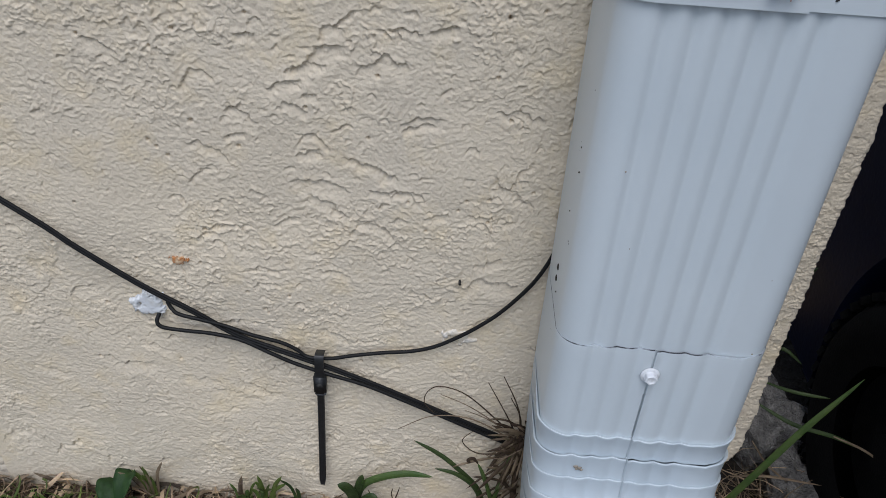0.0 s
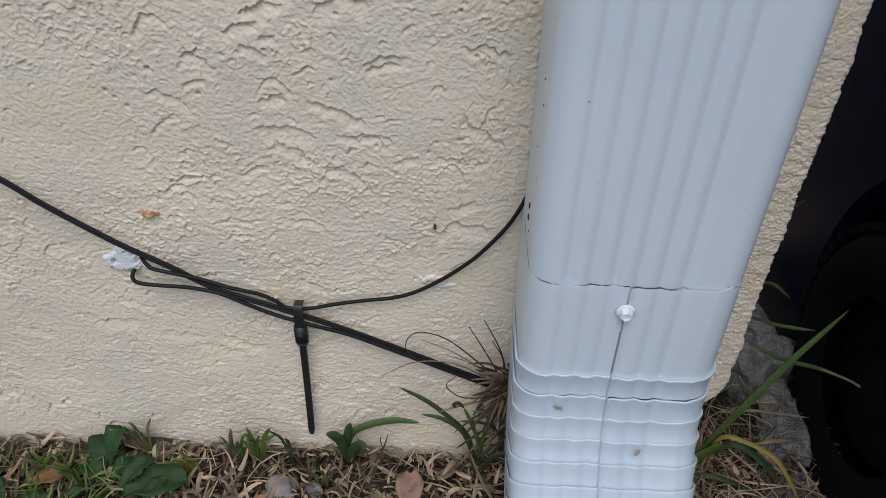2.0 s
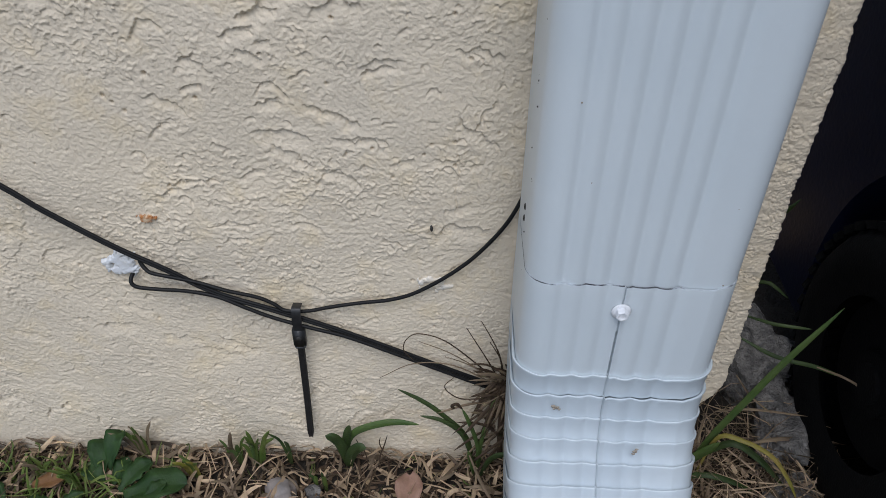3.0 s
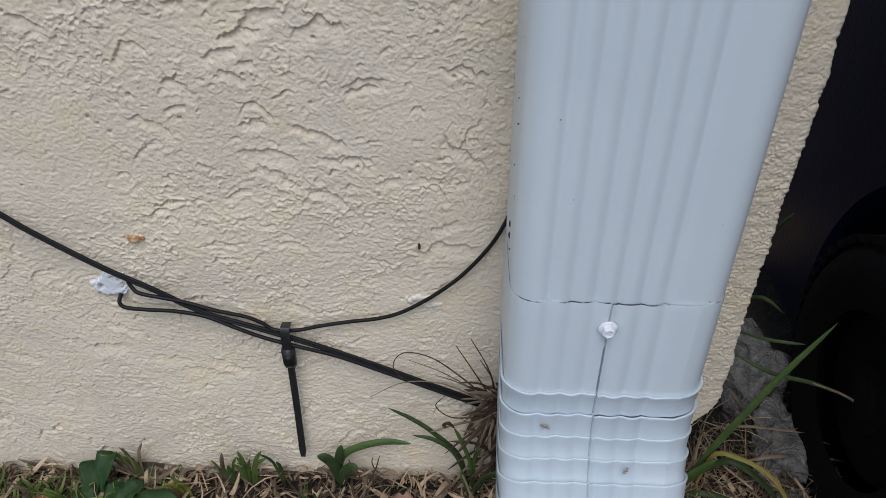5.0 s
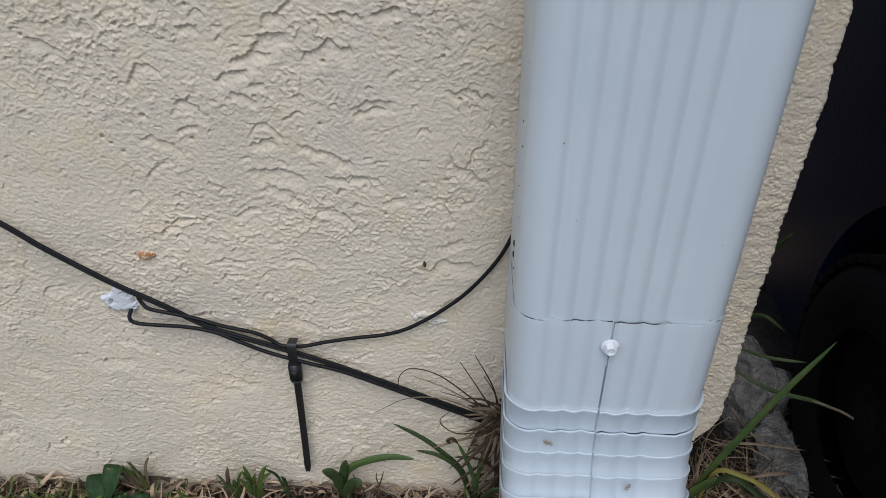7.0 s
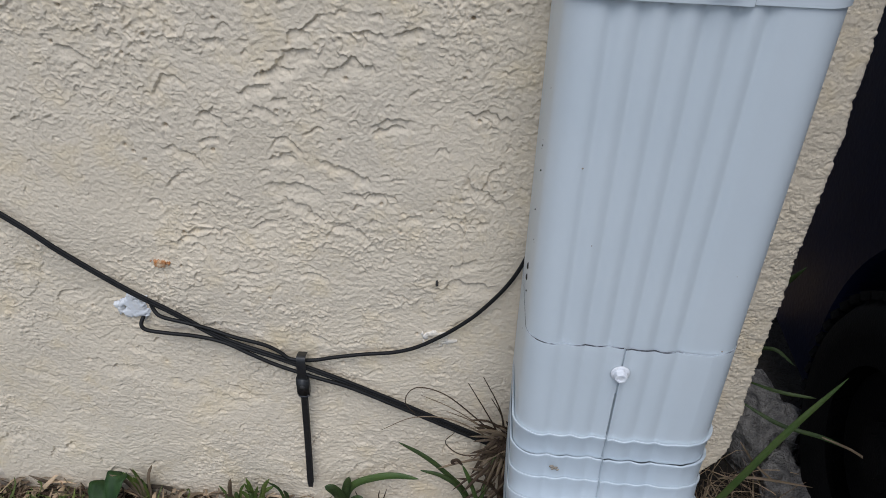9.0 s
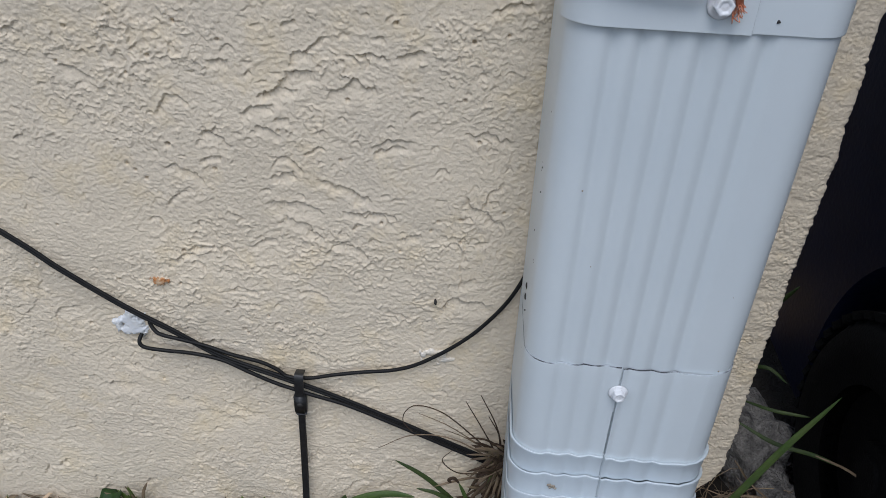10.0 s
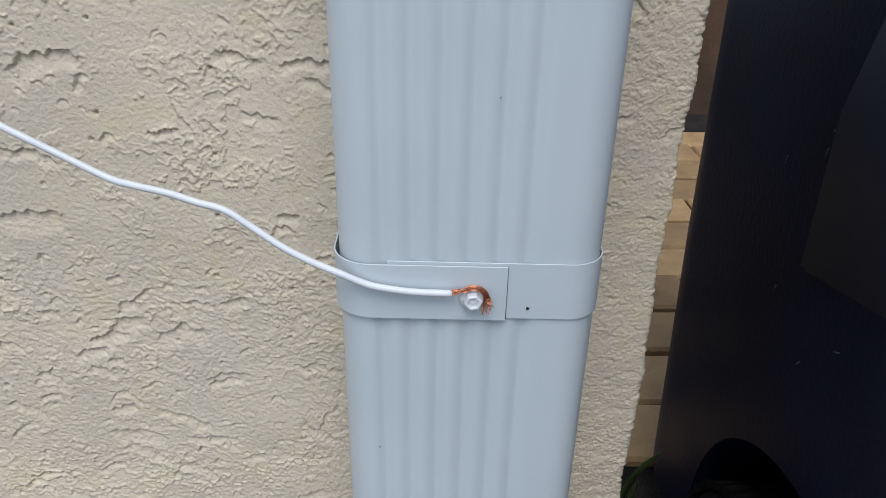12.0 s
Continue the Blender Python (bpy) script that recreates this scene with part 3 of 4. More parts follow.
def hex_screw(parent, x, y, z, size, mat, name="screw", twist=0.3):
    """A washer-head hex screw that points at -y."""
    bm = bmesh.new()
    n = 28
    rings = []
    for d, r in ((0.0, 0.70), (size * 0.06, 0.74), (size * 0.12, 0.70), (size * 0.17, 0.50)):
        rings.append([bm.verts.new((x + r * size * math.cos(a), y - d, z + r * size * math.sin(a))) for a in (2 * math.pi * k / n for k in range(n))])
    for r1, r2 in zip(rings, rings[1:]):
        for k in range(n):
            bm.faces.new((r1[k], r1[(k + 1) % n], r2[(k + 1) % n], r2[k]))
    bm.faces.new(rings[-1])
    flange = part("washer", bm, mat, None)
    bm = bmesh.new()
    rows = []
    for d, r in ((size * 0.14, 0.50), (size * 0.62, 0.49), (size * 0.68, 0.43), (size * 0.66, 0.30), (size * 0.60, 0.24)):
        rows.append([bm.verts.new((x + r * size * math.cos(a), y - d, z + r * size * math.sin(a))) for a in (math.pi / 3 * k + twist for k in range(6))])
    for r1, r2 in zip(rows, rows[1:]):
        for k in range(6):
            bm.faces.new((r1[k], r1[(k + 1) % 6], r2[(k + 1) % 6], r2[k]))
    bm.faces.new(rows[-1])
    bmesh.ops.bevel(bm, geom=list(bm.edges), offset=size * 0.03, segments=1, affect="EDGES")
    head = part(name, bm, mat, parent, "white painted hex screw", smooth=False)
    flange.parent = head
    return head


hex_screw(downspout, 0.0915, FRONT - 0.0012, 0.2205, 0.0066, SCREW_PAINT)


def flat_spot(parent, name, x, y, z, r, mat, seed, label="", stretch=1.0):
    """A raised irregular spot lying on a surface that faces -y."""
    bm = bmesh.new()
    c = bm.verts.new((x, y - r * 0.09, z))
    n = 18
    inner, outer = [], []
    for k in range(n):
        a = 2 * math.pi * k / n
        q = 1 + 0.45 * noise.noise((math.cos(a) * 1.5 + seed, math.sin(a) * 1.5, seed * 0.7)) + 0.3 * noise.noise((math.cos(a) * 4, math.sin(a) * 4 + seed, 3))
        inner.append(bm.verts.new((x + 0.6 * r * q * math.cos(a) * stretch, y - r * 0.07, z + 0.6 * r * q * math.sin(a))))
        outer.append(bm.verts.new((x + r * q * math.cos(a) * stretch, y + 0.0004, z + r * q * math.sin(a))))
    for k in range(n):
        j = (k + 1) % n
        bm.faces.new((c, inner[k], inner[j]))
        bm.faces.new((inner[k], outer[k], outer[j], inner[j]))
    return part(name, bm, mat, parent, label)


for k, (x, y, z, r) in enumerate(((0.0645, FRONT - 0.0046, 0.1512, 0.0011), (0.0664, FRONT - 0.0046, 0.1504, 0.0012), (0.0680, FRONT - 0.0046, 0.1490, 0.0008), (0.0652, FRONT - 0.0046, 0.1494, 0.0007),
                                  (0.1118, 0.2106, 0.1298, 0.0008), (0.1112, 0.2104, 0.1280, 0.0011), (0.1104, 0.2102, 0.1262, 0.0009))):
    flat_spot(downspout, "mud_speck", x, y - 0.0006, z, r, DIRT_SPOT, k + 1, "dried mud speck", 1.2)
for k, (x, z) in enumerate(((0.0436, 0.2575), (0.0436, 0.2505))):
    bm = bmesh.new()
    bmesh.ops.create_uvsphere(bm, u_segments=10, v_segments=6, radius=0.0018, matrix=Matrix.Translation((x, FRONT + 0.034, z)) @ Matrix.Diagonal((0.35, 1, 1, 1)))
    part("rivet_hole", bm, BLACK_SPOT, downspout, "black hole")
rng = random.Random(9)
for k in range(16):
    z = rng.uniform(0.17, 0.44)
    bm = bmesh.new()
    bmesh.ops.create_icosphere(bm, subdivisions=1, radius=rng.uniform(0.0003, 0.0006), matrix=Matrix.Translation((CX - HALF + rng.uniform(0.0, 0.0006), FRONT + rng.uniform(0.016, 0.03), z)))
    part("grit_speck", bm, BLACK_SPOT, downspout)
for k in range(6):
    x, z = rng.uniform(0.055, 0.138), rng.uniform(0.19, 0.58)
    flat_spot(downspout, "fly_speck", x, FRONT, z, rng.uniform(0.00025, 0.00045), DIRT_SPOT, k)


# ---- strap round the downspout ----
def build_strap():
    strap = thing("pipe_strap", "pale grey painted metal strap wrapped round the downspout", "strap")
    z0, z1 = 0.4020, 0.4262
    w, corner, g, thick = HALF + 0.0006, 0.0142, 0.0006, 0.0003

    def band(name, path, za, zb, label=""):
        """A thin metal strip that follows the path, with slightly eased edges."""
        rows = ((za, -0.0002), (za, thick - 0.0001), (za + 0.0001, thick), (za + 0.0006, thick), (zb - 0.0006, thick), (zb - 0.0001, thick), (zb, thick - 0.0001), (zb, -0.0002))
        P = [[(x + nx * off, y + ny * off, z - 0.012 * (x - CX)) for x, y, nx, ny in path] for z, off in rows]
        ob = part(name, grid_mesh(name, np.array(P)), SPOUT, strap, label)
        ob.data.set_sharp_from_angle(angle=radians(35))
        return ob

    def corner_path(cx, a0, out):
        return [(cx + (corner + out) * math.cos(a), FRONT - g + corner + (corner + out) * math.sin(a), math.cos(a), math.sin(a)) for a in (radians(a0 + 6 * k) for k in range(16))]
    under = [(0.0635 + (CX + w - corner - 0.0635) * k / 20, FRONT - g, 0, -1) for k in range(20)]
    under += corner_path(CX + w - corner, -90, 0) + [(CX + w, 0.243 + 0.005 * k, 1, 0) for k in range(12)]
    band("band", under, z0 + 0.0004, z1 + 0.0012)
    lap = 0.0011
    over = [(CX - w - lap, 0.298 - 0.005 * k, -1, 0) for k in range(12)] + corner_path(CX - w + corner, 180, lap)
    over += [(CX - w + corner + (0.1102 - CX + w - corner) * k / 24, FRONT - g - lap, 0, -1) for k in range(1, 25)]
    over += [(0.1102, FRONT - g - lap + 0.0004, 0.3, 0.5)]
    band("lap_end", over, z0, z1, "overlapping strap end")
    tilt = 0.012 * (0.1104 - CX)
    # thin dark strip drawing the gap's shade, along with dirt, at the lap's edge
    part("edge_shade_dirt", tube([(0.1104, FRONT - g - 0.0004, z0 - tilt), (0.1104, FRONT - g - 0.0004, (z0 + z1) / 2 - tilt), (0.1104, FRONT - g - 0.0004, z1 - tilt)], 0.00022, 6, 3), EDGE_SHADE_DIRT, strap, "dark line of gap shade and dirt under the strap end")
    hex_screw(strap, 0.0970, FRONT - g - 0.0017, 0.4128, 0.0074, SCREW_PAINT, "screw", 0.15)
    flat_spot(strap, "pinhole", 0.1190, FRONT - g - 0.0007, 0.4070, 0.0007, BLACK_SPOT, 5, "tiny black hole")
    return strap


build_strap()


# ---- grounding wire ----
def build_ground_wire():
    wire = thing("ground_wire", "white insulated wire with bare copper strands under the strap screw", "wire")
    y = FRONT - 0.0052
    pts = [(-0.200, 0.266, 0.527), (-0.130, 0.252, 0.4955), (-0.081, 0.243, 0.4735), (-0.063, 0.242, 0.4640), (-0.0437, 0.2400, 0.4545), (-0.034, 0.2385, 0.4522), (-0.0205, 0.237, 0.4497), (-0.0095, 0.2355, 0.4467), (0.0010, 0.2345, 0.4440),
           (0.0113, 0.2330, 0.4375), (0.0226, 0.2305, 0.4306), (0.0337, 0.2260, 0.4270), (0.0453, y + 0.001, 0.4240), (0.0559, y, 0.4198), (0.0646, y, 0.4178), (0.0752, y, 0.4165), (0.0887, y, 0.4161)]
    part("insulation", tube(pts, 0.00145, 14, 8), WHITE_PVC, wire)
    r = random.Random(5)
    for k in range(24):
        dz, dy = r.uniform(-0.0009, 0.0009), r.uniform(-0.0008, 0.0008)
        R = 0.0053 + r.uniform(-0.0010, 0.0013)
        end = r.uniform(-42, 12)
        line = [(0.0872, y + dy, 0.4161 + dz), (0.0905, y + dy, 0.4170 + dz * 1.4)]
        for s in range(6):
            a = radians(128 + (end - 128) * s / 5)
            line.append((0.0970 + R * math.cos(a), y + 0.0008 + dy, 0.4128 + R * math.sin(a)))
        line.append((line[-1][0] + r.uniform(-0.0003, 0.0017), y + dy - r.uniform(0, 0.0012), line[-1][2] - r.uniform(0.0006, 0.0024)))
        part("copper_strand", tube(line, 0.00017, 5, 4), COPPER, wire)
    return wire


build_ground_wire()


# ---- black cables on the wall ----
def build_cables():
    yc = WALL_Y - 0.0062
    main = [(-0.520, 0.450), (-0.420, 0.372), (-0.330, 0.306), (-0.251, 0.246), (-0.226, 0.2245), (-0.193, 0.1995), (-0.166, 0.1825), (-0.138, 0.1640), (-0.104, 0.1505), (-0.069, 0.1360), (-0.033, 0.1190), (0.005, 0.1000), (0.045, 0.0800), (0.080, 0.0600), (0.110, 0.0400)]
    cable = thing("black_cable", "thin black twin cable running down the wall behind the downspout", "cable", "black cables on the wall")
    part("jacket", tube([(x, yc, z + 0.0005) for x, z in main], 0.00112, 10, 8), BLACK_PVC, cable)
    part("jacket", tube([(x, yc - 0.0005, z - 0.0011) for x, z in main], 0.00105, 10, 8), BLACK_PVC, cable)
    second = thing("black_cable", "thin black cable leaving the white sealant and joining the bundle", "cable", "black cables on the wall")
    lower = [(-0.1885, 0.0035, 0.1755), (-0.1895, 0, 0.1715), (-0.186, -0.001, 0.1680), (-0.173, 0, 0.1655), (-0.156, 0, 0.1645), (-0.138, -0.001, 0.1615), (-0.121, -0.002, 0.1535), (-0.105, -0.0025, 0.1460), (-0.083, -0.003, 0.1385),
             (-0.060, -0.0028, 0.1308), (-0.033, -0.0026, 0.1178), (0.005, -0.0026, 0.0988), (0.045, -0.0026, 0.0788), (0.080, 0, 0.0588)]
    part("jacket", tube([(x, yc + d, z) for x, d, z in lower], 0.00125, 10, 8), BLACK_PVC, second)
    third = thing("black_cable", "thin black cable curving up from the tie behind the downspout", "cable", "black cables on the wall")
    upper = [(-0.1825, 0.0045, 0.1845), (-0.179, 0.001, 0.1820), (-0.174, -0.001, 0.1795), (-0.160, -0.001, 0.1760), (-0.147, 0, 0.1715), (-0.131, 0, 0.1655), (-0.114, 0.001, 0.1600), (-0.104, 0.001, 0.1545), (-0.097, 0.0, 0.1500), (-0.083, 0.0, 0.1500), (-0.068, 0.001, 0.1530),
             (-0.050, 0.002, 0.1560), (-0.032, 0.002, 0.1590), (-0.018, 0.002, 0.1640), (-0.004, 0.002, 0.1730), (0.010, 0.002, 0.1845), (0.022, 0.002, 0.1970), (0.035, 0.002, 0.2150), (0.043, 0.002, 0.2310), (0.049, 0.002, 0.2500), (0.056, 0.001, 0.2800)]
    part("jacket", tube([(x, yc + d, z) for x, d, z in upper], 0.00122, 10, 8), BLACK_PVC, third)
    return main


build_cables()


def build_tie():
    tie = thing("cable_tie", "black nylon cable tie with a long loose tail round the cables", "cable tie")
    y = WALL_Y - 0.0075
    bm = bmesh.new()
    line = [(0.0045, 0.1535), (-0.0005, 0.1548), (-0.0030, 0.1530), (-0.0040, 0.1470), (-0.0040, 0.1390), (-0.0030, 0.1350)]
    prev = None
    for k, q in enumerate(spline([(0, y + dy, z) for dy, z in line], 5)):
        row = [bm.verts.new((-0.0895 + sx * 0.0029, q.y + oy, q.z + oz)) for sx, oy, oz in ((-1, 0, 0), (1, 0, 0), (1, 0.0011, -0.0006), (-1, 0.0011, -0.0006))]
        if prev:
            for s in range(4):
                bm.faces.new((prev[s], prev[(s + 1) % 4], row[(s + 1) % 4], row[s]))
        prev = row
    part("loop", bm, BLACK_NYLON, tie, smooth=False)
    bm = bmesh.new()
    box(bm, (-0.0938, y - 0.0050, 0.1225), (-0.0858, y + 0.0015, 0.1385), 0.0013)
    head = part("head", bm, BLACK_NYLON, tie)
    bm = bmesh.new()
    bmesh.ops.create_cone(bm, cap_ends=True, segments=16, radius1=0.0021, radius2=0.0017, depth=0.001, matrix=Matrix.Translation((-0.0897, y - 0.0052, 0.1312)) @ Matrix.Rotation(math.pi / 2, 4, "X"))
    part("slot", bm, BLACK_SPOT, head)
    bm = bmesh.new()
    box(bm, (-0.0934, y - 0.0046, 0.1208), (-0.0862, y + 0.0008, 0.1240), 0.0010)
    part("head_rim", bm, GREY_DUST, head, "dusty rim")
    bm = bmesh.new()
    rows = []
    for k in range(33):
        t = k / 32
        z = 0.1235 - 0.0965 * t
        x, yy = -0.0900 - 0.0032 * t, y - 0.0020 + 0.0012 * math.sin(2.5 * t) - 0.001 * t
        w = 0.00235 * (1 if t < 0.94 else 1 - 0.35 * (t - 0.94) / 0.06)
        rows.append([bm.verts.new((x + sx * w, yy + oy, z)) for sx, oy in ((-1, 0.0003), (-0.8, -0.0003), (-0.6, 0.0002), (0.6, 0.0002), (0.8, -0.0003), (1, 0.0003), (1, 0.0012), (-1, 0.0012))])
    for a, b in zip(rows, rows[1:]):
        for s in range(8):
            bm.faces.new((a[s], a[(s + 1) % 8], b[(s + 1) % 8], b[s]))
    bm.faces.new(rows[0][::-1])
    bm.faces.new(rows[-1])
    part("tail", bm, BLACK_NYLON, tie, smooth=False)


build_tie()


# ---- marks on the wall ----
def smear(name, x, z, w, h, mat, label, category, seed, thick=0.0008, proud=0.0014, ragged=0.8, hole=0.0, grain=420.0):
    """A film smeared on the wall: a patch with a torn outline, thickest in its middle."""
    bm = bmesh.new()
    n, m = 84, 64
    rows = []
    for j in range(m + 1):
        row = []
        for k in range(n + 1):
            px, pz = x + w * 2.3 * (2 * k / n - 1), z + h * 2.3 * (2 * j / m - 1)
            r = math.hypot((px - x) / w, (pz - z) / h)
            f = noise.noise((px * grain * 0.45, pz * grain * 0.45, seed)) + 0.6 * noise.noise((px * grain, pz * grain, seed + 3)) + 0.35 * noise.noise((px * grain * 2.2, pz * grain * 2.2, seed + 5))
            inside = 1 - r + ragged * f - hole * math.exp(-(r / 0.5) ** 2)
            y = WALL_Y - proud - thick * min(1, max(0, inside * 2)) - 0.0001 * noise.noise((px * 300, pz * 300, seed)) + (0.0022 if inside < 0.06 else 0)
            row.append((bm.verts.new((px, y, pz)), inside))
        rows.append(row)
    for p, q in zip(rows, rows[1:]):
        for k in range(n):
            c = (p[k], p[k + 1], q[k + 1], q[k])
            if max(v[1] for v in c) > 0:
                bm.faces.new([v[0] for v in c])
    loose = [v for v in bm.verts if not v.link_faces]
    bmesh.ops.delete(bm, geom=loose, context="VERTS")
    return tagged(part(name, bm, mat), label, category)


smear("sealant_patch", -0.1945, 0.1805, 0.0095, 0.0066, CAULK, "white sealant dab closing a cable hole in the stucco", "sealant", 2.4, thick=0.0007, proud=0.0012, ragged=0.9, grain=420)
smear("sealant_smear", -0.003, 0.1705, 0.0085, 0.0055, SMEAR, "thin pale sealant smear on the stucco under a cable", "sealant", 6.0, thick=0.0005, proud=0.0004, ragged=0.8, hole=0.7, grain=420)
smear("rust_spot", -0.170, 0.216, 0.0046, 0.0026, RUST, "small orange rust spot on the stucco", "rust spot", 3.0, thick=0.0003, proud=0.0016, ragged=1.0, grain=700)
smear("black_speck", -0.005, 0.2125, 0.0009, 0.0014, BLACK_SPOT, "tiny black speck stuck in the stucco", "speck", 4.0, thick=0.0008, proud=0.0016, ragged=0.5, grain=900)


# ---- plants at the wall foot ----
def blades(name, label, category, items, group=""):
    root = thing(name, label, category, group)
    for mat, width, pts, part_name, face in items:
        part(part_name, ribbon(pts, width, face=face), mat, root)
    return root


F = (0.1, -1, 0.6)
blades("blade_weed", "small green weed with one long arching blade at the wall base", "weed", (
    (BLADE, 0.0052, [(-0.069, 0.292, -0.010), (-0.067, 0.291, 0.020), (-0.060, 0.289, 0.036), (-0.045, 0.288, 0.046), (-0.030, 0.288, 0.0495), (-0.014, 0.287, 0.0485)], "blade", F),
    (BLADE_DARK, 0.0075, [(-0.069, 0.292, -0.008), (-0.071, 0.289, 0.018), (-0.075, 0.286, 0.032), (-0.081, 0.284, 0.037)], "blade", F),
    (BLADE_DARK, 0.0060, [(-0.069, 0.292, -0.008), (-0.068, 0.290, 0.020), (-0.066, 0.289, 0.034), (-0.064, 0.289, 0.043)], "blade", F),
    (BLADE_DARK, 0.0080, [(-0.068, 0.290, -0.008), (-0.064, 0.286, 0.014), (-0.058, 0.283, 0.026), (-0.052, 0.281, 0.028)], "blade", F)))
blades("blade_weed", "green weed with narrow spreading blades beside the downspout", "weed", (
    (BLADE_DARK, 0.0032, [(0.028, 0.288, -0.010), (0.020, 0.287, 0.035), (0.002, 0.286, 0.062), (-0.012, 0.286, 0.076), (-0.028, 0.286, 0.087)], "blade", F),
    (BLADE_DARK, 0.0030, [(0.028, 0.288, -0.010), (0.018, 0.285, 0.038), (0.003, 0.284, 0.057), (-0.013, 0.284, 0.062)], "blade", F),
    (BLADE, 0.0028, [(0.029, 0.286, -0.010), (0.028, 0.283, 0.030), (0.021, 0.281, 0.060), (0.016, 0.281, 0.074)], "blade", F),
    (STRAW_DARK, 0.0022, [(0.016, 0.281, 0.074), (0.0125, 0.280, 0.080), (0.009, 0.280, 0.078), (0.011, 0.280, 0.075)], "dry_tip", F),
    (BLADE, 0.0028, [(0.030, 0.286, -0.010), (0.030, 0.284, 0.030), (0.034, 0.283, 0.060), (0.038, 0.283, 0.085)], "blade", F),
    (BLADE, 0.0036, [(0.028, 0.284, -0.010), (0.024, 0.278, 0.018), (0.021, 0.275, 0.036)], "blade", F),
    (BLADE_DARK, 0.0040, [(0.030, 0.283, -0.010), (0.037, 0.277, 0.024), (0.048, 0.273, 0.036), (0.056, 0.271, 0.034)], "blade", F),
    (STRAW, 0.0022, [(0.022, 0.276, 0.030), (0.030, 0.265, 0.016), (0.042, 0.250, 0.004), (0.052, 0.238, -0.004)], "dry_blade", (0, -0.5, 1))))


blades("dry_twig", "thin brown dry twig standing at the wall base", "twig", (
    (STRAW_DARK, 0.0010, [(-0.045, 0.286, -0.010), (-0.043, 0.286, 0.012), (-0.040, 0.287, 0.022), (-0.037, 0.288, 0.034)], "stem", F),
    (STRAW_DARK, 0.0008, [(-0.041, 0.2865, 0.018), (-0.043, 0.287, 0.026), (-0.042, 0.287, 0.033)], "stem", F),
    (STRAW_DARK, 0.0008, [(-0.052, 0.287, -0.010), (-0.054, 0.287, 0.014), (-0.058, 0.287, 0.024), (-0.060, 0.287, 0.030)], "stem", F)))


def build_dry_clump():
    root = thing("dry_grass_clump", "clump of brown dead grass stems beside the downspout", "dry grass")
    r = random.Random(8)
    y = 0.288
    stems = [[(0.043, y, 0.080), (0.038, y, 0.100), (0.030, y - 0.004, 0.122), (0.017, y - 0.006, 0.150)],
             [(0.043, y, 0.080), (0.041, y, 0.110), (0.036, y - 0.004, 0.132), (0.026, y - 0.006, 0.156)],
             [(0.044, y, 0.080), (0.042, y, 0.105), (0.039, y - 0.004, 0.122), (0.032, y - 0.006, 0.138)],
             [(0.041, y, 0.092), (0.024, y, 0.112), (0.004, y - 0.006, 0.138), (-0.012, y - 0.008, 0.146), (-0.020, y - 0.008, 0.141), (-0.022, y - 0.008, 0.131), (-0.016, y - 0.008, 0.122)],
             [(0.041, y, 0.092), (0.024, y, 0.108), (0.006, y - 0.006, 0.128), (-0.012, y - 0.008, 0.139)],
             [(0.041, y, 0.094), (0.020, y, 0.110), (0.004, y - 0.006, 0.124)],
             [(0.040, y, 0.090), (0.010, y - 0.010, 0.120), (-0.016, y - 0.010, 0.121), (-0.038, y - 0.010, 0.107)],
             [(0.030, y - 0.006, 0.084), (0.014, y - 0.008, 0.086), (0.004, y - 0.009, 0.098), (0.010, y - 0.009, 0.108)],
             [(0.044, y - 0.006, 0.090), (0.030, y - 0.010, 0.084), (0.018, y - 0.010, 0.088)],
             [(0.040, y - 0.004, 0.085), (0.036, y - 0.008, 0.070), (0.033, y - 0.008, 0.056)]]
    for k, s in enumerate(stems):
        part("stem", tube(s, 0.00062 if k < 3 else 0.0005, 6, 6, taper=lambda t: 1.15 - 0.7 * t), STRAW_DARK if k in (0, 1, 2, 3, 7) else STRAW, root)
    for k in range(70):
        a = r.uniform(0.2, 6.0)
        L = r.uniform(0.012, 0.040)
        x, z = 0.044 + r.gauss(0, 0.0045), r.choice((0.088, 0.094, 0.075, 0.055, 0.035)) + r.gauss(0, 0.006)
        x = min(x, 0.0475)
        d = Vector((-abs(math.cos(a)) * 0.8 - 0.1, -0.22 + r.uniform(-0.2, 0.1), math.sin(a)))
        p = Vector((x, 0.290, z))
        line = [p, p + d * L * 0.5 + Vector((0, -0.002, r.uniform(-0.002, 0.002))), p + d * L + Vector((0, 0, -0.2 * L))]
        part("blade", ribbon(line, r.uniform(0.0012, 0.0026), face=F, steps=3, thick=0.0002), r.choice((STRAW, STRAW, STRAW_DARK, STRAW_DARK)), root)
    part("stalk", tube([(0.046, 0.292, -0.012), (0.044, 0.291, 0.04), (0.044, 0.289, 0.09)], 0.0022, 7, 5), STRAW_DARK, root)


build_dry_clump()

